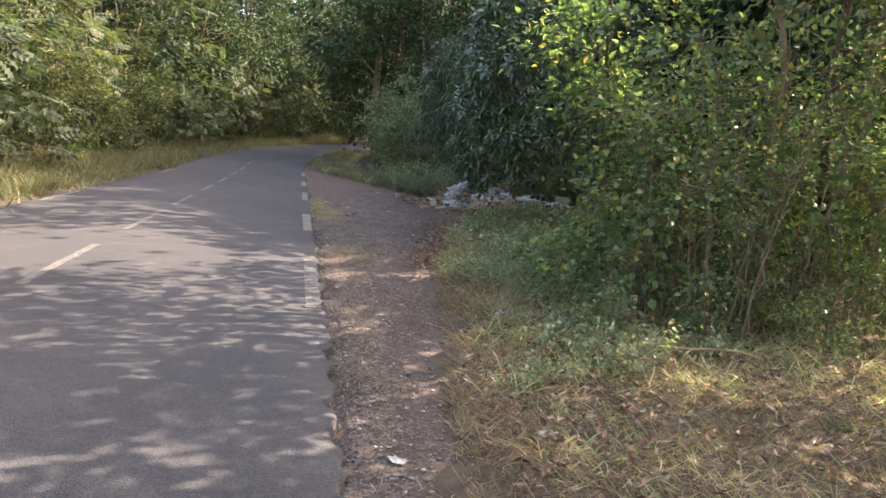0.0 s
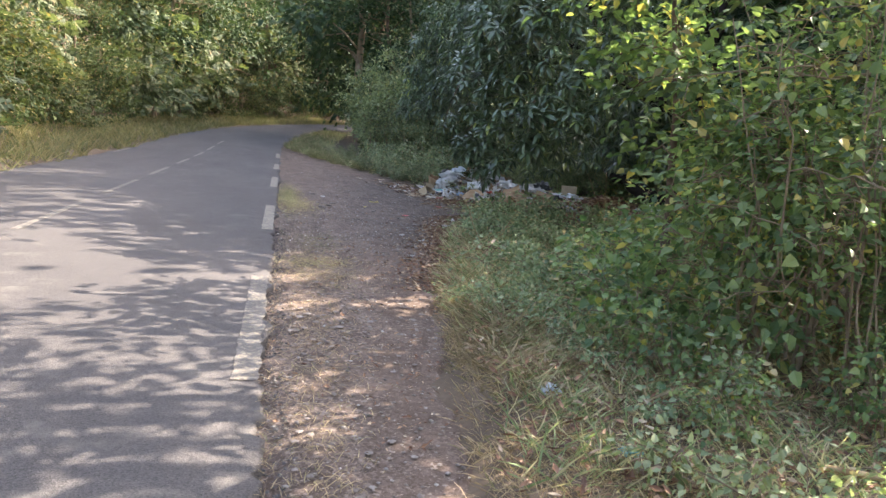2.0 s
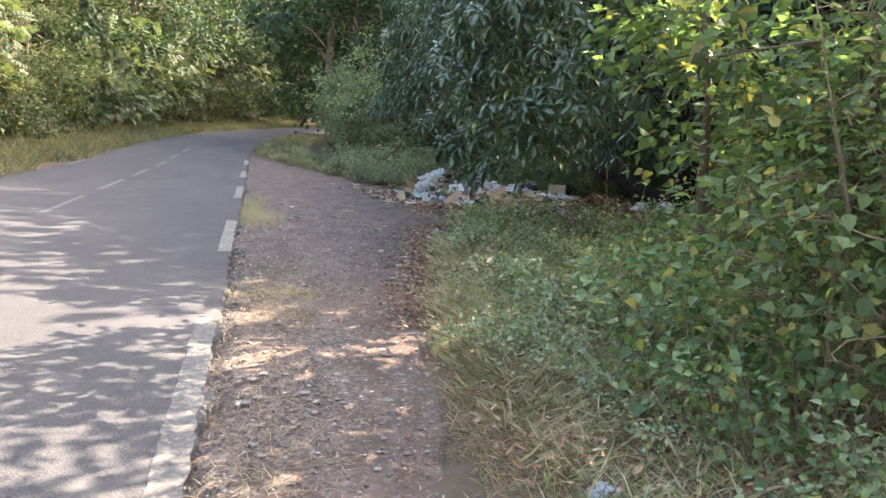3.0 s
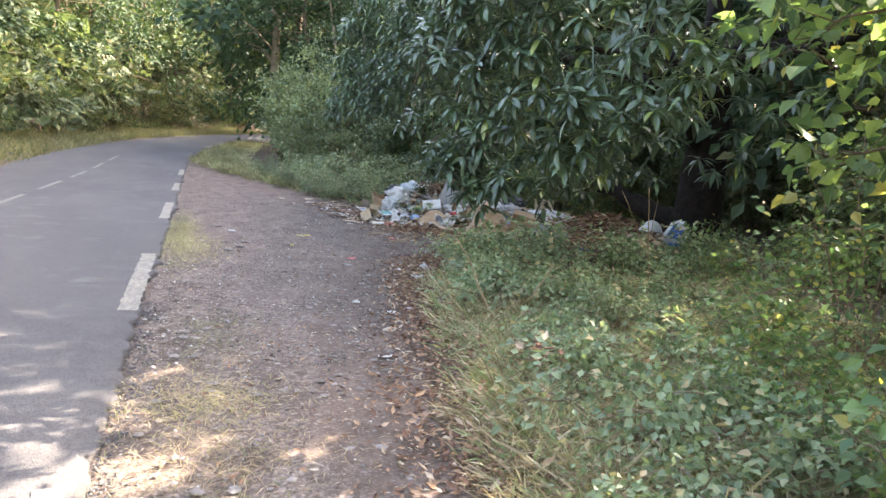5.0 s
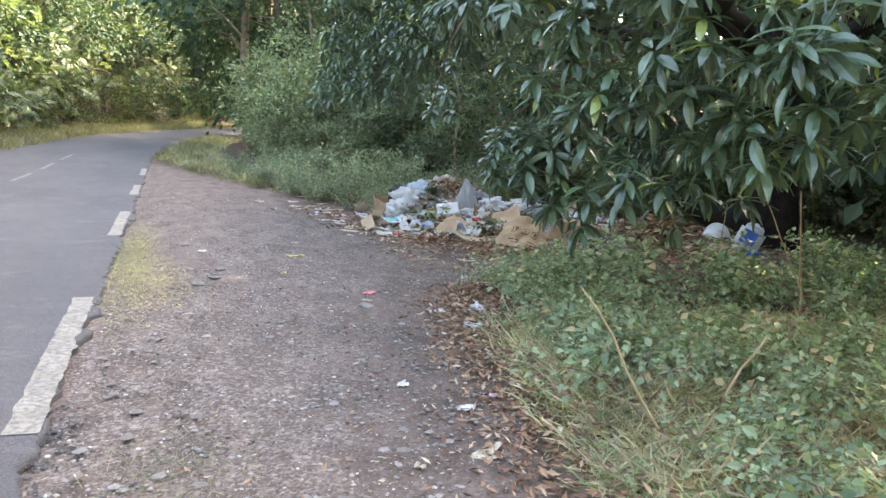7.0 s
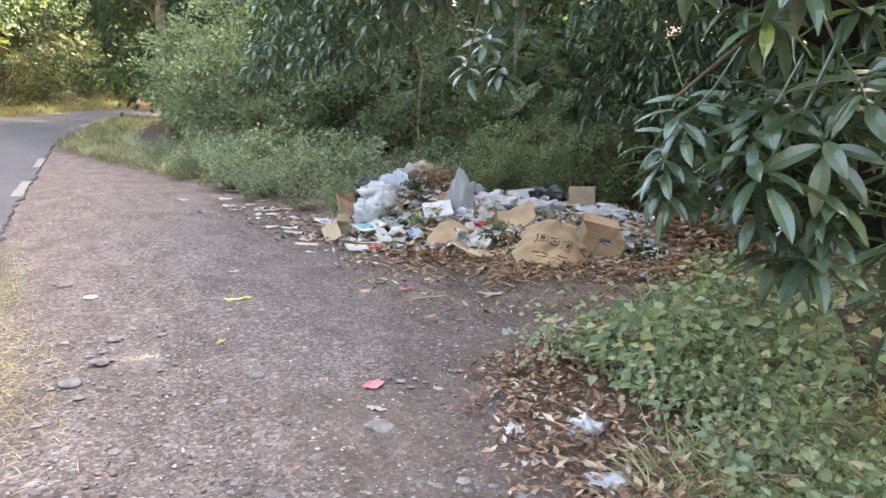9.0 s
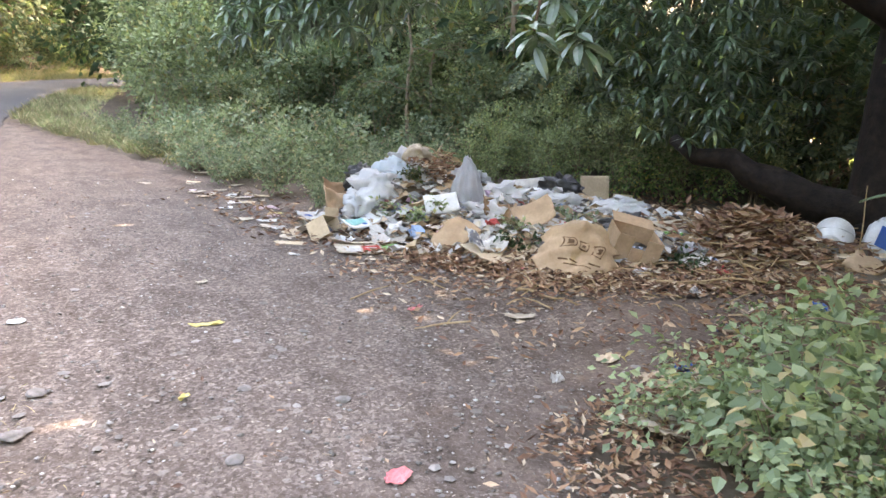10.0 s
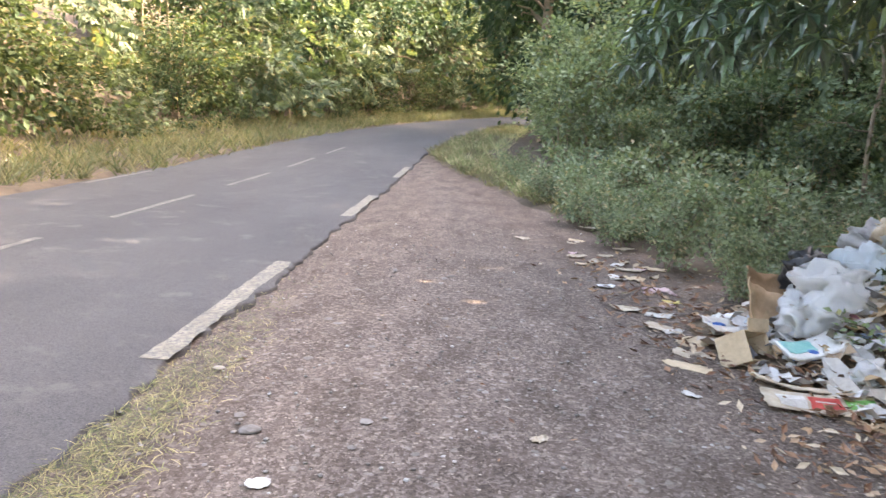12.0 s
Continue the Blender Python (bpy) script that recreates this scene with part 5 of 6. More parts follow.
def sheet(name, label, category, mat, at, turn, w, d, thick=0.006, curl=0.0, crumple=0.0, seed=0, ragged=0.0, marks=(), n=14, group="", smooth=True):
    """A bent or crumpled sheet with thickness; marks (u0, u1, v0, v1, material, name) are printed patches lying on it."""
    def surf(a, b, off=0.0):
        x, y = (a - 0.5) * w, (b - 0.5) * d
        z = curl * ((a - 0.5) ** 2 * 4 - 0.3) * w
        if crumple:
            z += crumple * (noise.noise((a * 3 + seed, b * 3, 1)) + 0.5 * noise.noise((a * 7, b * 7 + seed, 4)))
            x += crumple * 0.6 * noise.noise((a * 4, b * 4, seed + 3))
        return (x, y, z + off)

    def patch_arrays(u0, u1, v0, v1, k, top, bottom, rough_edge):
        us, vs = np.linspace(u0, u1, k), np.linspace(v0, v1, k)
        out = []
        for off in (top, bottom):
            for b in vs:
                for a0 in us:
                    a = a0
                    ra, rb = a, b
                    if rough_edge:
                        p, q, f = 2 * a - 1, 2 * b - 1, min(1.0, rough_edge * 1.7)
                        a = 0.5 + 0.5 * p * (1 - f + f * math.sqrt(1 - q * q / 2))
                        b2 = 0.5 + 0.5 * q * (1 - f + f * math.sqrt(1 - p * p / 2))
                        ra = 0.5 + (a - 0.5) * (1 + rough_edge * noise.noise((b * 5, seed, 2 if a > 0.5 else 6)))
                        rb = 0.5 + (b2 - 0.5) * (1 + rough_edge * noise.noise((a * 5, seed, 9 if b > 0.5 else 4)))
                    out.append(surf(ra, rb, off))
        m = k * k
        g = grid_faces(k, k)
        faces = [g, g[:, ::-1] + m]
        rim = []
        for i in range(k - 1):
            for a, b in ((i, i + 1), ((k - 1) * k + i + 1, (k - 1) * k + i), ((i + 1) * k, i * k), (i * k + k - 1, (i + 1) * k + k - 1)):
                rim.append((b, a, a + m, b + m))
        return np.array(out), np.concatenate(faces + [np.array(rim)])

    ob = link(name, mesh_np(name, *patch_arrays(0, 1, 0, 1, n, thick / 2, -thick / 2, ragged), smooth), mat)
    for u0, u1, v0, v1, mm, nm in marks:
        link(nm, mesh_np(nm, *patch_arrays(u0, u1, v0, v1, 5, thick / 2 + 0.004, thick / 2 + 0.001, 0), False), mm, ob)
    ob.matrix_basis = pose(*at, *turn)
    return tagged(ob, label, category, group)


def lathe(profile, sides=24):
    v, f = [], []
    for r_, z in profile:
        for k in range(sides):
            a = 2 * math.pi * k / sides
            v.append((r_ * math.cos(a), r_ * math.sin(a), z))
    for i in range(len(profile) - 1):
        for k in range(sides):
            f.append((i * sides + k, i * sides + (k + 1) % sides, (i + 1) * sides + (k + 1) % sides, (i + 1) * sides + k))
    return np.array(v), np.array(f)


def slab(bm, size, m, cuts=0.0):
    """A bevelled box of that size at m."""
    g = bmesh.ops.create_cube(bm, size=1, matrix=m @ Matrix.Diagonal((*size, 1)))
    if cuts:
        es = list({e for v in g["verts"] for e in v.link_edges})
        bmesh.ops.bevel(bm, geom=es, offset=cuts, segments=2, affect="EDGES")


def carton_box(name, label, mat, inner, at, turn, w, d, h, notch=True):
    """An open cardboard box: floor, four walls, two flaps; a hand hole in the front wall."""
    root = new(name)
    t = 0.008

    def wall(nm, size, m, mt=mat):
        bm = bmesh.new()
        slab(bm, size, m, 0.0015)
        return part(nm, bm, mt, root)
    # the floor takes a darker card colour than the walls
    wall("bottom", (w, d, t), pose(0, 0, t / 2), inner)
    wall("side_wall", (t, d, h), pose(-w / 2, 0, h / 2))
    wall("side_wall", (t, d, h), pose(w / 2, 0, h / 2))
    wall("back_wall", (w - t, t, h), pose(0, d / 2 - t / 2, h / 2))
    bm = bmesh.new()
    if notch:
        for sx, cx, sz, cz in ((0.36, -0.32, 1, 0.5), (0.36, 0.32, 1, 0.5), (0.28, 0, 0.62, 0.31)):
            slab(bm, (w * sx - t * (abs(cx) > 0), t, h * sz), pose(w * cx, -d / 2 + t / 2, h * cz), 0.0)
    else:
        slab(bm, (w - t, t, h), pose(0, -d / 2 + t / 2, h / 2), 0.0015)
    part("front_wall", bm, mat, root)
    wall("flap", (w * 0.98, d * 0.42, t), pose(0, d / 2 + d * 0.14, h + 0.03, 20, 0, 3))
    wall("flap", (d * 0.35, d * 0.95, t), pose(w / 2 + d * 0.12, 0, h - 0.05, 0, 38, 0))
    root.matrix_basis = pose(*at, *turn)
    return tagged(root, label, "cardboard box")


def bottle(name, label, mat, cap, at, turn, h=0.22, r_=0.032):
    root = new(name)
    flask = link("body", mesh_np("body", *lathe([(0.002, 0), (r_ * 0.9, 0), (r_, 0.01), (r_, h * 0.3), (r_ * 0.93, h * 0.36), (r_, h * 0.42), (r_, h * 0.66), (r_ * 0.75, h * 0.78), (r_ * 0.36, h * 0.88), (r_ * 0.36, h * 0.94)], 16), True), mat, root)
    link("cap", mesh_np("cap", *lathe([(r_ * 0.42, h * 0.93), (r_ * 0.42, h), (0.002, h)], 16)), cap, flask)
    root.matrix_basis = pose(*at, *turn)
    return tagged(root, label, "bottle", "plastic bottles")


# plastic bags
bag("plastic_bag", "large crumpled translucent white plastic bag on the heap", FILM, 4.42, 20.62, 0.38, 0.32, 0.34, 1.3)
bag("plastic_bag", "crumpled white plastic bag with a torn peak", FILM, 4.22, 20.45, 0.25, 0.22, 0.32, 2.1)
bag("plastic_bag", "pale blue tinted plastic bag among white film", FILM_BLUE, 4.68, 20.78, 0.28, 0.24, 0.36, 3.7)
bag("plastic_bag", "white plastic bag pressed into the heap", FILM, 4.95, 20.6, 0.25, 0.22, 0.28, 4.9)
bag("plastic_bag", "tall grey translucent bag standing up on the heap", FILM_GREY, 5.2, 20.02, 0.21, 0.19, 0.55, 5.3, 2.0)
bag("plastic_bag", "spread white plastic film over cardboard", FILM, 5.28, 19.78, 0.36, 0.26, 0.22, 6.1)
bag("plastic_bag", "white plastic film beside the grey bag", FILM, 5.72, 20.15, 0.36, 0.26, 0.24, 7.7)
bag("plastic_bag", "grey-white bag half filled with waste", FILM_GREY, 5.62, 20.7, 0.28, 0.26, 0.34, 8.3)
bag("plastic_bag", "long torn strip of clear white film", FILM, 6.35, 20.1, 0.5, 0.24, 0.22, 15.4)
bag("plastic_bag", "clear white film sagging over the heap", FILM, 7.05, 19.85, 0.46, 0.3, 0.24, 10.9)
bag("plastic_bag", "white film bag at the end of the heap", FILM, 7.5, 20.2, 0.34, 0.26, 0.22, 11.4)
bag("plastic_bag", "small pale pink plastic bag", FILM_PINK, 4.75, 19.55, 0.16, 0.14, 0.14, 12.8)
bag("plastic_bag", "small crumpled white bag in dead leaves", FILM, 4.35, 19.85, 0.15, 0.13, 0.14, 13.9)
bag("plastic_bag", "grey plastic bag wrinkled among paper", FILM_GREY, 6.72, 18.35, 0.17, 0.13, 0.2, 14.6)
bag("black_bag", "crumpled black plastic bag behind white film", BLACK, 4.4, 20.95, 0.26, 0.2, 0.36, 16.2, 1.0, 0.1)
bag("black_bag", "torn black plastic bag lying over cardboard", BLACK, 6.9, 20.7, 0.42, 0.2, 0.3, 17.3, 1.0, 0.1)
bag("black_bag", "shiny black plastic bag below white film", BLACK, 6.62, 19.15, 0.28, 0.18, 0.24, 18.8, 1.0, 0.05)
bag("plastic_bag", "bundle of grey-white film on the rear heap", FILM_GREY, 5.55, 22.35, 0.32, 0.26, 0.3, 19.9)
bag("plastic_bag", "dirty pale film on the rear heap", CREAM, 5.75, 22.35, 0.36, 0.26, 0.3, 20.7)
bag("plastic_bag", "small white bag at the foot of the verge", FILM, 3.19, 14.83, 0.1, 0.08, 0.11, 21.5)
bag("plastic_bag", "pale crumpled bag on the gravel edge", FILM, 3.02, 14.42, 0.13, 0.07, 0.07, 22.6)
bag("plastic_bag", "blue-white plastic scrap caught in the verge", FILM_BLUE, 1.95, 6.75, 0.09, 0.07, 0.08, 23.4)
bag("plastic_bag", "green-white plastic scrap in dry grass", TEAL, 2.1, 6.0, 0.08, 0.07, 0.07, 24.4)


def hz(x, y, up=0.0):
    return (x, y, float(rest_z(x, y)) + up)


# cardboard and paper on the heap
SQ = []
for cu, cv in ((0.3, 0.62), (0.5, 0.6), (0.7, 0.57)):
    SQ += [(cu - 0.075, cu + 0.075, cv - 0.09, cv - 0.075, INK, "print_bar"), (cu - 0.075, cu + 0.075, cv + 0.075, cv + 0.09, INK, "print_bar"),
           (cu - 0.075, cu - 0.062, cv - 0.075, cv + 0.075, INK, "print_bar"), (cu + 0.062, cu + 0.075, cv - 0.075, cv + 0.075, INK, "print_bar"), (cu - 0.03, cu + 0.03, cv - 0.04, cv + 0.04, INK, "print_mark")]
SQ += [(0.25, 0.75, 0.3, 0.325, INK, "print_bar"), (0.3, 0.66, 0.22, 0.24, INK, "print_bar")]
sheet("cardboard_sheet", "battered brown cardboard panel with printed symbols", "cardboard", CARD, hz(5.36, 18.32, 0.17), (50, -14, -16), 0.7, 0.56, 0.02, -0.3, 0.1, 4, 0.36, SQ, 18).matrix_basis @= pose(0, 0, 0, 0, 0, -30)
carton_box("cardboard_box", "open brown cardboard box with a hand hole, tipped over", CARD, CARD_DARK, hz(6.06, 18.5, 0.0), (12, 14, -24), 0.42, 0.34, 0.26)
sheet("cardboard_sheet", "upright pale cardboard panel behind the heap", "cardboard", CARD_PALE, hz(7.78, 21.1, 0.24), (84, 0, -12), 0.42, 0.42, 0.01, 0.03, 0.01, 5)
sheet("cardboard_sheet", "small upright cardboard flap", "cardboard", CARD_PALE, hz(8.24, 21.05, 0.12), (75, 4, -20), 0.28, 0.2, 0.01, 0.03, 0.01, 6)
sheet("cardboard_sheet", "white printed carton on top of the heap", "cardboard", PAPER, hz(6.72, 21.05, 0.22), (58, -6, -12), 0.44, 0.22, 0.03, 0.02, 0.01, 7)
sheet("cardboard_sheet", "tan cardboard scrap on the heap crest", "cardboard", CARD_PALE, hz(7.22, 21.1, 0.16), (60, 8, -16), 0.26, 0.2, 0.01, 0.1, 0.01, 8)
sheet("cardboard_sheet", "brown cardboard leaning against white bags", "cardboard", CARD, hz(3.98, 20.62, 0.16), (62, 24, 30), 0.4, 0.4, 0.01, 0.18, 0.03, 9, 0.1)
sheet("cardboard_sheet", "folded dark cardboard at the end of the heap", "cardboard", CARD_DARK, hz(4.12, 20.95, 0.22), (50, 10, 10), 0.34, 0.25, 0.01, 0.2, 0.03, 10, 0.1)
sheet("cardboard_sheet", "tan cardboard sheet bent over the heap", "cardboard", CARD, hz(5.6, 19.5, 0.12), (32, -16, -28), 0.56, 0.36, 0.01, 0.16, 0.02, 11, 0.05)
sheet("cardboard_sheet", "damp folded cardboard piece", "cardboard", CARD_DARK, hz(5.3, 19.62, 0.12), (40, 20, -10), 0.3, 0.24, 0.01, 0.25, 0.02, 12)
sheet("cardboard_sheet", "rounded tan cardboard lid", "cardboard", CARD, hz(4.72, 19.3, 0.12), (26, -22, 24), 0.52, 0.28, 0.01, -0.2, 0.02, 13, 0.12)
sheet("cardboard_sheet", "flat tan cardboard under crumpled paper", "cardboard", CARD_PALE, hz(4.92, 18.92, 0.05), (14, -4, 18), 0.62, 0.42, 0.01, 0.06, 0.015, 14, 0.08)
sheet("crumpled_paper", "crumpled white and grey printed paper", "paper", PAPER, hz(4.82, 18.98, 0.13), (22, 6, -14), 0.36, 0.3, 0.003, 0.15, 0.09, 15, 0.2, [(0.05, 0.42, 0.1, 0.6, GREY_INK, "print_patch"), (0.55, 0.6, 0.3, 0.8, GREY_INK, "print_bar")])
sheet("flattened_carton", "flattened cream carton with red and green print", "carton", CREAM, (3.96, 19.6, 0.035), (16, 0, -3), 0.64, 0.17, 0.006, 0.04, 0.012, 16, 0.05, [(0.4, 0.66, 0.18, 0.78, RED, "print_patch"), (0.7, 0.93, 0.2, 0.75, GREEN, "print_patch"), (0.13, 0.37, 0.2, 0.8, PAPER, "print_patch"), (0.44, 0.62, 0.42, 0.52, PAPER, "print_bar"), (0.73, 0.9, 0.42, 0.52, PAPER, "print_bar")])
sheet("flattened_carton", "torn cream carton flap beside the printed side", "carton", CREAM, (3.93, 19.8, 0.05), (-14, 4, -6), 0.56, 0.18, 0.006, 0.08, 0.02, 17, 0.2)
sheet("cardboard_sheet", "white card lying on dead leaves", "cardboard", CREAM, hz(7.08, 19.05, 0.1), (36, -4, -16), 0.36, 0.2, 0.012, 0.03, 0.01, 18, 0, [(0.3, 0.7, 0.05, 0.2, GREEN, "print_bar")])
sheet("foam_tray", "white foam tray at the foot of the tree", "tray", FOAM, hz(7.85, 19.2, 0.08), (32, 10, -30), 0.3, 0.18, 0.02, 0.14, 0.0, 19)
sheet("foam_tray", "white foam slab leaning on plastic film", "tray", FOAM, hz(4.86, 19.92, 0.12), (44, -8, -18), 0.34, 0.22, 0.03, 0.03, 0.005, 20)
sheet("foam_tray", "long white tray with teal film", "tray", FOAM, hz(4.12, 20.15, 0.08), (16, -10, 14), 0.42, 0.18, 0.02, 0.12, 0.01, 21, 0, [(0.08, 0.55, 0.3, 0.95, TEAL, "film_patch")])
carton_box("cardboard_box", "small torn box lying open at the heap's end", CARD_PALE, CARD_DARK, hz(3.72, 20.4, 0.02), (58, 12, 38), 0.26, 0.2, 0.22, False)
sheet("crumpled_paper", "white wrapper with blue print on the torn box", "paper", PAPER, hz(3.66, 20.52, 0.2), (20, 10, 20), 0.24, 0.16, 0.003, 0.1, 0.03, 22, 0.1, [(0.2, 0.8, 0.4, 0.6, BLUE, "print_bar")])
sheet("crumpled_paper", "white paper scrap on dead leaves", "paper", PAPER, hz(6.5, 18.1, 0.06), (18, -8, 20), 0.3, 0.22, 0.003, 0.1, 0.06, 23, 0.25)
sheet("crumpled_paper", "red plastic rag among dead leaves", "rag", RED, hz(6.56, 17.82, 0.03), (10, 0, 30), 0.24, 0.12, 0.004, 0.1, 0.04, 24, 0.3)
sheet("crumpled_paper", "red torn label on the heap", "rag", RED, hz(5.08, 19.3, 0.14), (14, 0, 10), 0.14, 0.09, 0.004, 0.1, 0.04, 25, 0.3)
sheet("flat_packet", "blue and pink flattened packet", "packet", BLUE, hz(4.86, 18.5, 0.02), (6, 0, 8), 0.2, 0.08, 0.012, 0.05, 0.01, 26, 0.05, [(0.5, 0.9, 0.2, 0.8, PINK, "print_patch")])
sheet("cardboard_sheet", "crushed brown box by the bucket", "cardboard", CARD, hz(8.0, 17.45, 0.06), (20, -6, 12), 0.46, 0.3, 0.05, -0.12, 0.03, 27, 0.15)
sheet("crumpled_paper", "white and blue wrapper on brown leaves", "paper", PAPER, hz(5.8, 17.42, 0.03), (8, 0, 40), 0.2, 0.1, 0.003, 0.1, 0.03, 28, 0.2, [(0.2, 0.7, 0.3, 0.7, GREY_INK, "print_patch")])
sheet("rag", "blue rag trodden into dead leaves", "rag", BLUE, hz(4.41, 16.16, 0.02), (6, 0, 15), 0.16, 0.12, 0.006, 0.1, 0.04, 29, 0.3)
sheet("sacking", "pale torn sacking under dead leaves", "rag", CARD_PALE, hz(4.15, 15.95, 0.02), (5, 0, -30), 0.42, 0.3, 0.008, 0.06, 0.05, 30, 0.3)
sheet("sacking", "yellowed sheet of paper at the weed's foot", "paper", CREAM, hz(3.75, 15.66, 0.03), (8, 6, 20), 0.3, 0.2, 0.004, 0.06, 0.04, 31, 0.2)
sheet("flat_packet", "blue flat packet under leaves", "packet", BLUE, hz(6.33, 16.72, 0.03), (14, 10, 20), 0.2, 0.12, 0.02, 0.05, 0.02, 32, 0.1)
sheet("blue_strip", "thin blue plastic strip on the gravel", "strip", BLUE, (5.22, 16.66, 0.02), (0, 6, 24), 0.3, 0.022, 0.008, 0.05, 0.0, 33)

# bottles, tins, bucket
bottle("plastic_bottle", "crushed blue plastic bottle lying on leaves", BLUE, FOAM, hz(4.0, 20.16, 0.06), (80, 0, 70), 0.2, 0.035)
bottle("plastic_bottle", "dark blue bottle lying by the bucket", BLUE, BLACK, hz(8.15, 17.15, 0.04), (86, 0, 60), 0.22, 0.035)
bottle("plastic_bottle", "white plastic bottle stuck in the heap", FOAM, GREEN, hz(6.95, 18.75, 0.05), (70, 0, -40), 0.2, 0.035)
bottle("plastic_bottle", "clear bottle among brown leaves", FILM, FOAM, hz(5.75, 18.05, 0.03), (88, 0, 100), 0.2, 0.032)
tin = new("tin_can")
link("body", mesh_np("body", *lathe([(0.002, 0.004), (0.034, 0.004), (0.036, 0), (0.036, 0.1), (0.033, 0.1), (0.033, 0.01), (0.002, 0.008)], 20), True), TIN, tin)
link("paper_band", mesh_np("paper_band", *lathe([(0.0365, 0.015), (0.037, 0.05), (0.0365, 0.085)], 20), True), FILM_BLUE, tin)
tin.matrix_basis = pose(*hz(5.12, 18.48, 0.04), 82, 0, 50)
tagged(tin, "small dented tin with pale blue band", "tin can")

bucket = new("bucket")
link("body", mesh_np("body", *lathe([(0.002, 0.0), (0.1, 0.0), (0.105, 0.006), (0.14, 0.29), (0.15, 0.29), (0.15, 0.305), (0.134, 0.305), (0.1, 0.012), (0.002, 0.01)], 28), True), FOAM, bucket)
link("handle", mesh_np("handle", *tube([(0.15 * math.cos(a), 0.1 * math.sin(a) * 1.2, 0.28 - 0.14 * math.sin(a)) for a in np.linspace(0, math.pi, 12)], np.full(12, 0.004), 6), True), TIN, bucket)
bucket.matrix_basis = pose(*hz(8.2, 17.98, 0.1), 78, 0, 118) @ Matrix.Scale(1.25, 4)
tagged(bucket, "white plastic bucket lying on its side in leaves", "bucket")

jug = new("plastic_canister")
bm = bmesh.new()
slab(bm, (0.28, 0.17, 0.32), pose(0, 0, 0.16), 0.035)
slab(bm, (0.2, 0.12, 0.06), pose(0, 0, 0.34), 0.02)
part("body", bm, FOAM, jug, "", True)
bm = bmesh.new()
slab(bm, (0.165, 0.004, 0.18), pose(-0.01, -0.088, 0.16), 0.0)
part("front_label", bm, BLUE, jug, "plain blue label")
link("cap", mesh_np("cap", *lathe([(0.028, 0.36), (0.028, 0.4), (0.002, 0.402)], 18)), FOAM, jug)
jug.matrix_basis = pose(*hz(8.62, 17.74, -0.02), -34, 24, -46) @ Matrix.Scale(1.3, 4)
tagged(jug, "dirty white canister with blue label, tipped over", "canister")


# cut greenery on the heap
def cutting(label, x, y, seed, mat, size=0.3, n=46, lift=0.03):
    r = np.random.default_rng(seed)
    root = new("cut_branch")
    for k in range(4):
        a = r.uniform(0, 6.28)
        e = np.array([math.cos(a), math.sin(a), r.uniform(0.1, 0.5)]) * size
        p = np.array([np.zeros(3), e * 0.5 + [0, 0, 0.04], e])
        stem = link("twig", mesh_np("twig", *tube(p, [0.006, 0.005, 0.003], 5), True), BARK, root)
        t = r.uniform(0.1, 1.1, n)
        pos = t[:, None] * e + r.normal(0, 0.035, (n, 3))
        link("foliage", mesh_np("foliage", *scatter(T_OVAL, pos, unit(e + rand_dir(n, r) * 0.5 * size * 3), unit(np.array([0, 0, 1.0]) + rand_dir(n, r) * 0.6), r.uniform(0.035, 0.07, n))), mat, root)
    root.matrix_basis = pose(*hz(x, y, lift))
    return tagged(root, label, "branch", "cut branches")


for x, y, sd, mt, sz, lab in ((5.22, 18.9, 1, L_DEEP, 0.28, "cut green branch between cardboard sheets"), (5.35, 19.15, 2, L_PALE, 0.26, "wilted green branch on the heap"), (6.3, 18.12, 3, L_DEEP, 0.2, "green sprig beside the open box"),
                              (4.5, 20.05, 4, L_WEED, 0.24, "green leaves thrown below white bags"), (4.75, 20.02, 5, L_PALE, 0.2, "pale cut weeds on the heap"), (5.0, 20.55, 6, L_SHRUB, 0.34, "withered leafy bundle beside the grey bag"),
                              (5.05, 20.75, 7, L_GREY, 0.3, "withered grey plant bundle on the heap"), (6.25, 19.6, 8, L_GREY, 0.24, "grey-green weeds pulled over film"), (5.6, 21.8, 9, L_DEEP, 0.4, "dark green branches in front of the rear heap"), (7.7, 18.95, 10, L_WEED, 0.18, "fresh green leaves on brown litter")):
    cutting(lab, x, y, sd, mt, sz)


# sticks, straw and dry leaves
def stick(label, a, b, r_=0.008, sag=0.02):
    a, b = np.array(a, float), np.array(b, float)
    m = np.linspace(0, 1, 6)[:, None]
    p = a + (b - a) * m + np.array([0, 0, 1.0]) * sag * np.sin(m * 3.14) + np.sin(m * 9 + a[0] * 7) * 0.012
    ob = link("stick", mesh_np("stick", *tube(p, np.linspace(r_, r_ * 0.6, 6), 6), True), STRAW)
    return tagged(ob, label, "stick", "sticks")


stick("pale bare stick lying on the gravel", (4.5, 17.98, 0.01), (4.68, 17.46, 0.012), 0.011)
stick("pale stick across dead leaves", hz(5.7, 17.75, 0.03), hz(6.6, 17.3, 0.05), 0.012)
stick("dry stalk leaning on the canister", hz(8.1, 17.6, 0.02), (8.3, 17.75, 0.75), 0.008)
stick("dry stalk in the leaf litter", hz(6.3, 17.2, 0.03), (6.05, 17.35, 0.34), 0.007)
stick("broken branch on the brown litter", hz(7.0, 17.9, 0.04), hz(7.9, 17.6, 0.06), 0.014)
stick("bare forked stalk standing in the verge", (2.95, 12.1, 0.1), (2.7, 12.45, 0.75), 0.008)
stick("bare stalk leaning over the verge", (3.1, 12.0, 0.1), (3.35, 11.9, 0.62), 0.008)
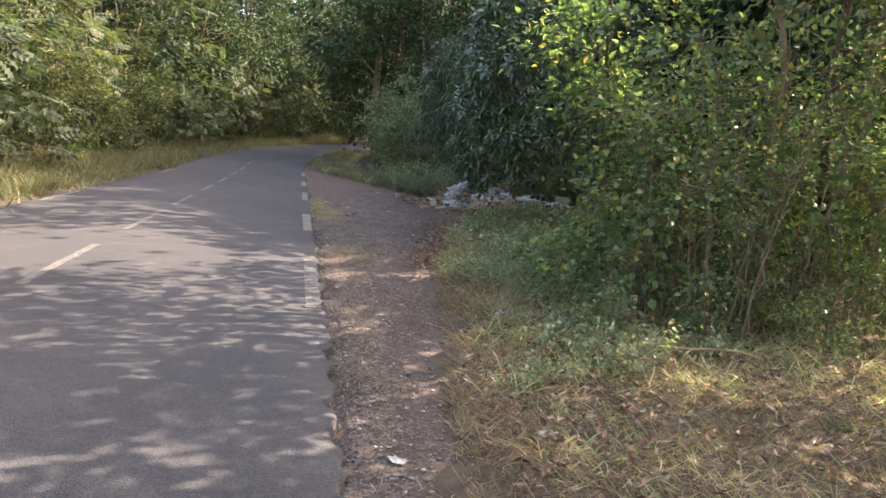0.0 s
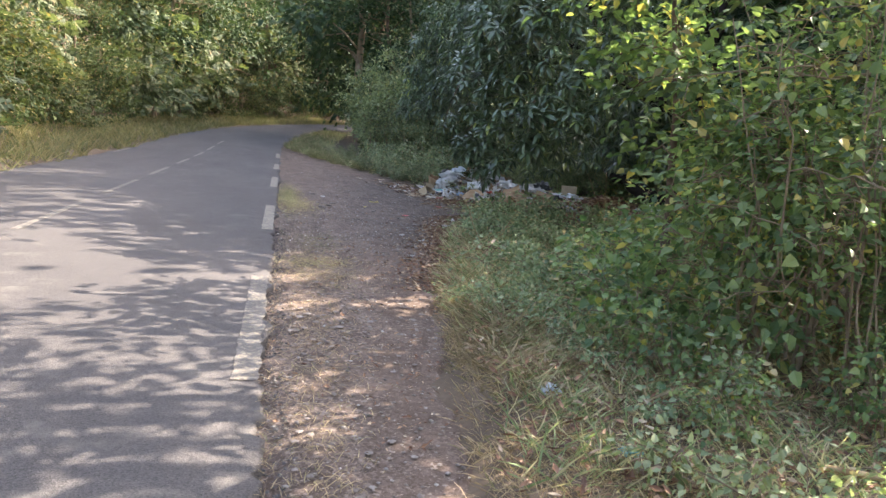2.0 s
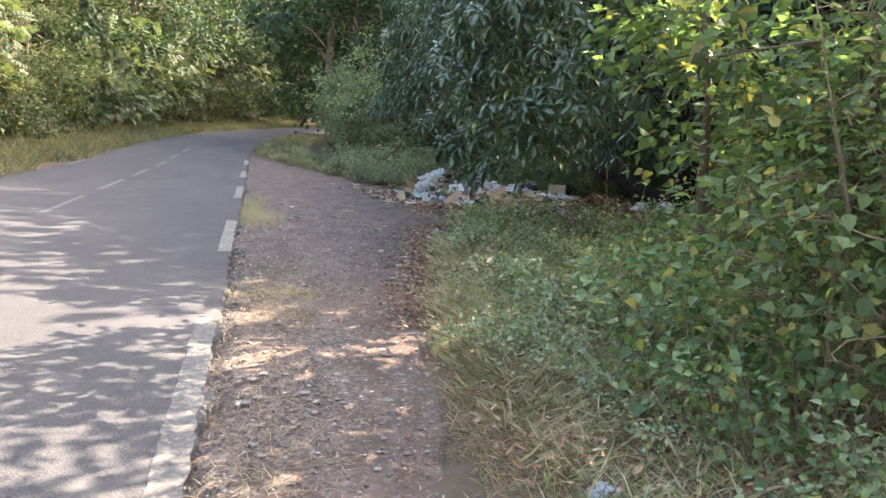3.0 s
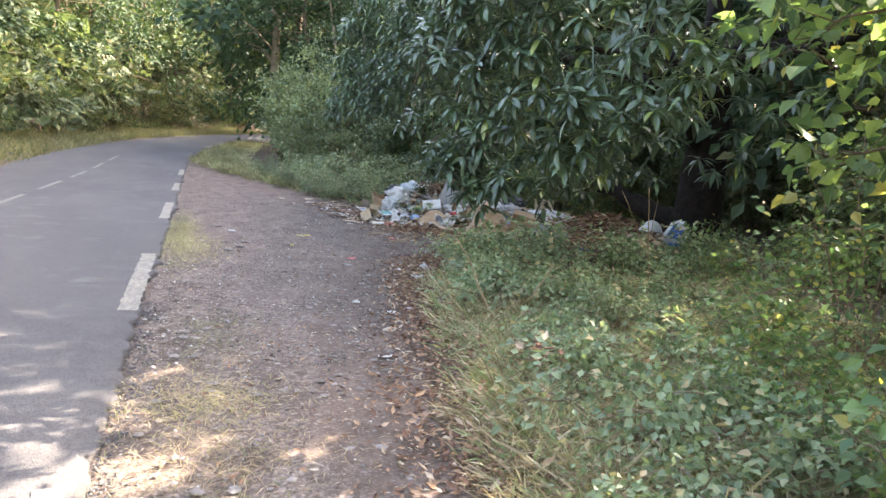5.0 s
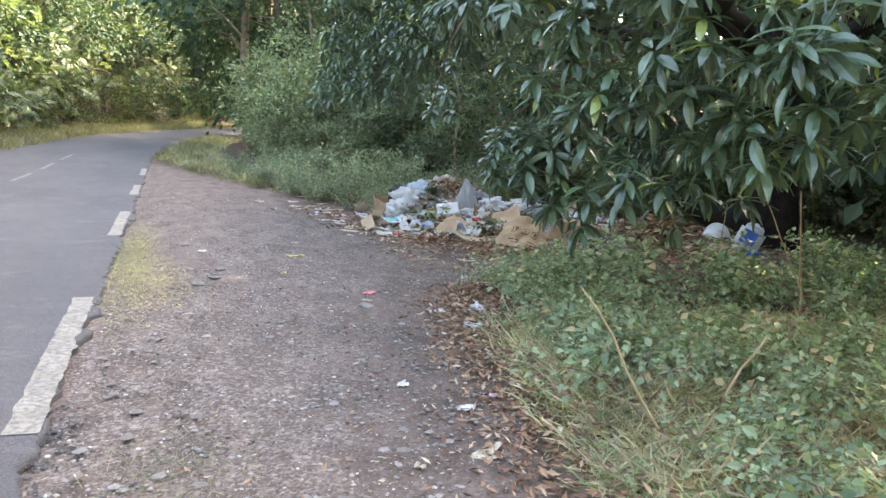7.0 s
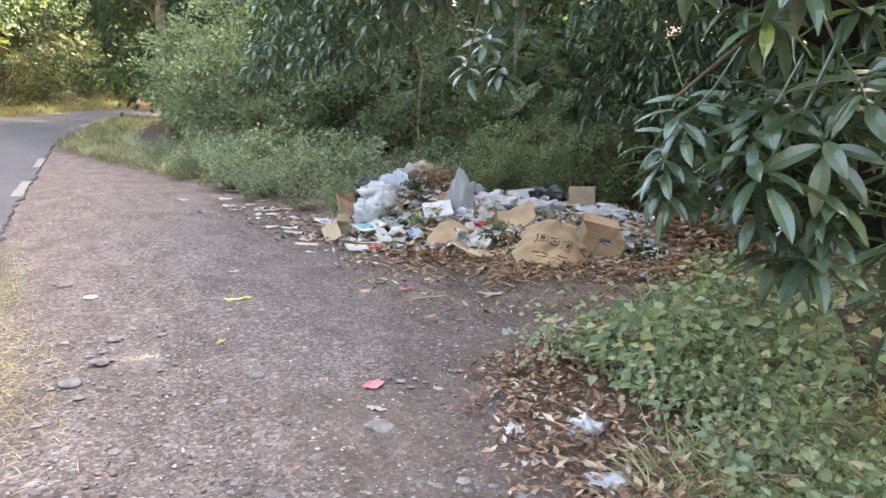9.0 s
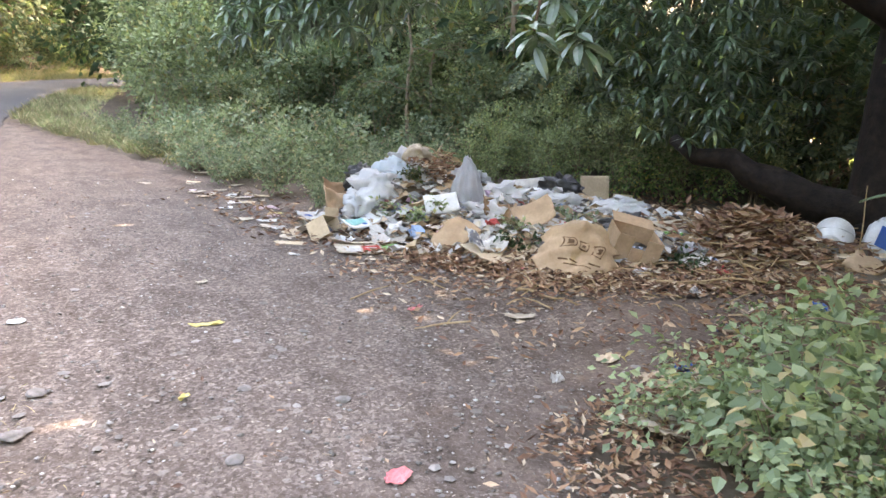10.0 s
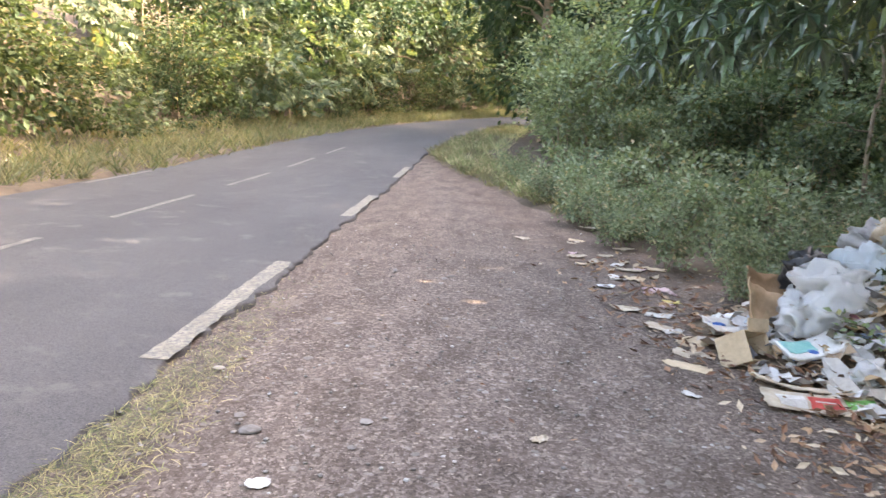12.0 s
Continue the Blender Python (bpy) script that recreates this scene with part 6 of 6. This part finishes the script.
stick("dead branch lying in the verge", (2.4, 9.4, 0.07), (3.3, 8.7, 0.14), 0.014)
stick("dead grey branch under the thicket", (2.9, 5.6, 0.08), (3.7, 5.2, 0.12), 0.018)
stick("thin bare sapling stem by the canister", (5.4, 13.6, 0.0), (5.35, 13.7, 1.15), 0.007)
stick("thin bare stem leaning beside the sapling", (5.4, 13.6, 0.3), (5.05, 13.75, 1.1), 0.006)


def heap_scatter(cx, cy, sx, sy, lift):
    def place(r, n):
        x, y = r.normal(cx, sx, n), r.normal(cy, sy, n)
        ok = (x > 3.3) & (y > 16.7)
        x, y = x[ok], y[ok]
        return x, y, np.maximum(rest_z(x, y), 0) + r.uniform(0.0, lift, len(x))
    return place


dead_leaves("dead_leaves", "thick brown dead leaves at the foot of the heap", 3000, heap_scatter(6.3, 17.95, 1.3, 0.42, 0.05), 0.065, 41)
dead_leaves("dead_leaves", "brown leaf litter along the heap front", 1500, heap_scatter(4.9, 18.9, 0.8, 0.35, 0.06), 0.065, 42)
dead_leaves("dead_leaves", "heap of dry brown fronds under the mango tree", 1700, heap_scatter(7.75, 18.4, 0.5, 0.38, 0.2), 0.13, 43)
dead_leaves("dead_leaves", "leaf litter between the rubbish", 1800, heap_scatter(5.8, 20.0, 1.5, 0.9, 0.05), 0.075, 44)
dead_leaves("dead_leaves", "dead leaves round the weeds by the heap", 1300, heap_scatter(4.6, 16.3, 1.0, 0.35, 0.05), 0.07, 45)
sr = np.random.default_rng(77)
ch = []
for k in range(420):
    cx, cy, w = (7.75, 18.4, 0.45) if k < 200 else ((6.2, 17.9, 1.1) if k < 340 else (5.9, 22.4, 0.5))
    x, y = sr.normal(cx, w), sr.normal(cy, w * (0.7 if k < 200 else 0.4))
    a, ln = sr.uniform(0, 3.14), sr.uniform(0.1, 0.4)
    z = float(rest_z(x, y)) + sr.uniform(0.02, 0.16 if k < 200 or k >= 340 else 0.05)
    d = np.array([math.cos(a), math.sin(a), sr.uniform(-0.25, 0.35)]) * ln / 2
    c = np.array([x, y, z])
    ch.append(tube([c - d, c + np.array([0, 0, 0.01]), c + d], [0.006, 0.007, 0.003], 4))
tagged(link("dry_stalks", mesh_np("dry_stalks", *merge(ch)), STRAW), "tangle of dry stalks and twigs in the heap", "dry stalks", kind="stuff")

dead_leaves("dead_leaves", "withered brown bundle of leaves on the heap", 420, heap_scatter(5.02, 20.55, 0.13, 0.11, 0.26), 0.085, 46)
dead_leaves("dead_leaves", "withered brown fronds on the rear heap", 160, heap_scatter(6.35, 22.4, 0.16, 0.12, 0.16), 0.09, 47)
dead_leaves("dead_leaves", "brown debris and dead leaves behind the heap", 1500, heap_scatter(8.2, 20.9, 0.9, 0.7, 0.05), 0.09, 48)
# small scraps of paper, film and card trodden into the heap
SCRAP = scraps_material("mixed_scraps", [(0, (0.5, 0.36, 0.23)), (0.22, (0.36, 0.24, 0.14)), (0.3, (0.46, 0.43, 0.4)), (0.58, (0.62, 0.61, 0.6)), (0.72, (0.33, 0.32, 0.32)), (0.85, (0.05, 0.05, 0.06)), (0.91, (0.62, 0.52, 0.38)), (0.97, (0.25, 0.4, 0.62)), (1, (0.6, 0.12, 0.1))], 0.6)
cr = np.random.default_rng(88)
n = 1900
k = cr.integers(0, 4, n)
cxs, cys = np.array([4.6, 5.6, 6.8, 6.2])[k], np.array([20.1, 19.9, 20.1, 19.0])[k]
x, y = cr.normal(cxs, 0.65), cr.normal(cys, 0.55)
ok = (heap_h(x, y) > 0.01)
x, y = x[ok], y[ok]
CR = (np.array([(-0.5, -0.4, 0.0), (0.0, -0.5, 0.16), (0.55, -0.3, -0.05), (-0.45, 0.1, 0.2), (0.05, 0.05, -0.08), (0.5, 0.15, 0.22), (-0.35, 0.5, -0.04), (0.1, 0.55, 0.18), (0.45, 0.45, 0.02)]),
      np.array([(0, 1, 4), (0, 4, 3), (1, 2, 5), (1, 5, 4), (3, 4, 7), (3, 7, 6), (4, 5, 8), (4, 8, 7)]))
m = len(x)
scr = scatter(CR, np.stack([x, y, rest_z(x, y) + cr.uniform(0.0, 0.06, m)], 1), rand_dir(m, cr, -0.3, 0.3), unit(np.array([0, 0, 1.0]) + rand_dir(m, cr) * 0.7), cr.uniform(0.05, 0.19, m))
tagged(link("rubbish_scraps", mesh_np("rubbish_scraps", *scr), SCRAP), "torn scraps of paper, film and card in the heap", "rubbish", kind="stuff")

# litter lying about on the gravel
LITTER = [("flat pink wrapper on the gravel", PINK, 3.58, 17.84, 0.15, 0.05), ("yellow plastic strip on the gravel", YELLOW, 2.22, 17.97, 0.2, 0.045), ("small yellow scrap on the gravel", YELLOW, 1.92, 16.9, 0.06, 0.03),
          ("crumpled white paper ball", PAPER, 3.73, 16.41, 0.08, 0.07), ("dirty white paper scrap", CREAM, 4.16, 17.43, 0.22, 0.1), ("faded pink plastic piece", PINK, 2.54, 15.83, 0.13, 0.09), ("round white lid", FOAM, 2.95, 15.04, 0.12, 0.1),
          ("white paper scrap", PAPER, 0.52, 3.57, 0.1, 0.06), ("white and violet wrapper in dry grass", PAPER, 1.4, 3.84, 0.13, 0.08), ("pale flat scrap", CREAM, 2.16, 12.28, 0.14, 0.05), ("yellowed scrap", CREAM, 1.83, 12.27, 0.05, 0.04),
          ("white scrap", PAPER, 2.08, 13.33, 0.07, 0.06), ("pale grey scrap", FOAM, 2.3, 12.88, 0.1, 0.05), ("pale card strip", CREAM, 2.18, 12.34, 0.2, 0.06), ("whitish scrap", PAPER, 2.83, 14.71, 0.1, 0.05), ("pale scrap", CREAM, 2.44, 15.51, 0.1, 0.05),
          ("whitish scrap", PAPER, 1.93, 11.58, 0.1, 0.05), ("pink-white wrapper by leaves", FILM_PINK, 2.51, 13.03, 0.1, 0.06), ("round white paper plate", FOAM, 3.25, 22.39, 0.16, 0.14), ("cream card scrap", CREAM, 3.28, 21.59, 0.22, 0.12), ("cream card scrap", CREAM, 3.16, 23.84, 0.22, 0.12),
          ("whitish scrap", PAPER, 3.28, 19.7, 0.1, 0.07), ("pale scrap", CREAM, 2.37, 18.99, 0.09, 0.06), ("cream card scrap", CREAM, 3.8, 24.46, 0.26, 0.14), ("pink-white wrapper", FILM_PINK, 3.69, 22.34, 0.24, 0.12), ("large pale scrap", CREAM, 3.62, 26.0, 0.3, 0.16),
          ("pale scrap", PAPER, 1.19, 18.41, 0.1, 0.07), ("pale card by the heap", CREAM, 3.45, 21.07, 0.3, 0.16), ("pale card by the heap", CARD_PALE, 3.6, 20.75, 0.3, 0.2), ("torn pale card", CREAM, 3.5, 20.45, 0.26, 0.16), ("torn cardboard strip", CARD_PALE, 3.4, 20.2, 0.3, 0.12),
          ("cream torn card", CREAM, 3.85, 20.2, 0.26, 0.16), ("white foam scrap", FOAM, 4.25, 19.55, 0.16, 0.1), ("tan card scrap", CARD_PALE, 4.4, 19.45, 0.22, 0.14), ("tan card strip", CARD, 4.15, 19.35, 0.32, 0.08), ("pale card", CREAM, 3.62, 23.2, 0.26, 0.14), ("cream card scrap", CARD_PALE, 3.9, 23.3, 0.24, 0.12),
          ("yellow-green wrapper", YELLOW, 3.72, 21.9, 0.16, 0.1), ("pale card", CARD_PALE, 3.3, 24.9, 0.22, 0.12), ("whitish wrapper", PAPER, 5.23, 16.45, 0.14, 0.05), ("pale bark-like card", CARD_PALE, 4.19, 16.55, 0.2, 0.1), ("pale scrap", CREAM, 2.61, 24.9, 0.2, 0.1), ("orange-brown leaf-like scrap", CARD, 1.98, 9.25, 0.1, 0.07)]
for k, (lab, mt, x, y, w, d) in enumerate(LITTER):
    sheet("litter_scrap", lab if len(lab.split()) > 3 else lab + " trodden on the gravel", "litter", mt, (x, y, float(rest_z(x, y)) + 0.009), (cr.uniform(-5, 5), cr.uniform(-5, 5), cr.uniform(-40, 40)), w, d, 0.003, 0.03, 0.016 if k != 3 else 0.05, k + 40, 0.45, (), 9, "litter on the gravel", False)
# grey cobbles
COBBLE = plain_material("dusty_grey_stone", (0.13, 0.115, 0.105), (0.3, 0.27, 0.25), 14.0, 0.9, 0.2, 0.6, 60.0)
for k, (x, y, s) in enumerate(((2.37, 15.3, 0.13), (1.08, 16.46, 0.12), (1.22, 16.75, 0.1), (1.6, 14.9, 0.06), (2.0, 16.2, 0.08), (2.6, 16.6, 0.07), (1.3, 17.2, 0.08), (0.79, 5.04, 0.05), (1.75, 15.9, 0.07), (2.2, 16.9, 0.06), (1.0, 18.9, 0.09))):
    bm = bmesh.new()
    bmesh.ops.create_icosphere(bm, subdivisions=3, radius=s / 2)
    for v in bm.verts:
        v.co *= 1 + 0.55 * noise.noise(v.co * (4 / s) * 0.4 + Vector((k, 0, 0))) + 0.12 * noise.noise(v.co * (9 / s) + Vector((k, 3, 0)))
        v.co.z *= 0.34
    ob = part("cobble", bm, COBBLE, None, "", True)
    ob.matrix_basis = pose(x, y, float(rest_z(x, y)) + s * 0.08, 0, 0, k * 50)
    tagged(ob, "flat grey cobble half sunk in the gravel", "stone", "cobbles")


# brown debris along the foot of the heap
def heap_foot(r, n):
    u = r.uniform(0, 1, n) ** 0.6
    x = np.interp(u, [0, 0.35, 0.7, 1], [3.3, 3.95, 5.0, 7.2]) + r.normal(0, 0.14 + 0.25 * (u < 0.35), n)
    y = np.interp(u, [0, 0.35, 0.7, 1], [24.0, 20.0, 18.05, 17.1]) + r.normal(0, 0.16, n)
    return x, y, np.array([rest_z(p, q) for p, q in zip(x, y)]) + r.uniform(0.004, 0.03, n)


dead_leaves("dead_leaves", "brown dead leaves and husks along the foot of the heap", 2600, heap_foot, 0.08, 35)


# more torn card strewn along the gravel by the heap
for k in range(22):
    u = cr.uniform(0, 1)
    x, y = 3.3 + 0.5 * (1 - u) + cr.uniform(-0.35, 0.3), 20.3 + 4.6 * u
    w = cr.uniform(0.1, 0.26)
    sheet("litter_scrap", "torn cream card trodden on the gravel by the heap", "litter", (CREAM, CARD_PALE, PAPER, FILM_PINK)[k % 4], (x, y, float(rest_z(x, y)) + 0.009), (cr.uniform(-6, 6), cr.uniform(-6, 6), cr.uniform(-80, 80)), w, w * cr.uniform(0.4, 0.8), 0.003, 0.05, 0.02, k + 140, 0.5, (), 8, "litter on the gravel", False)
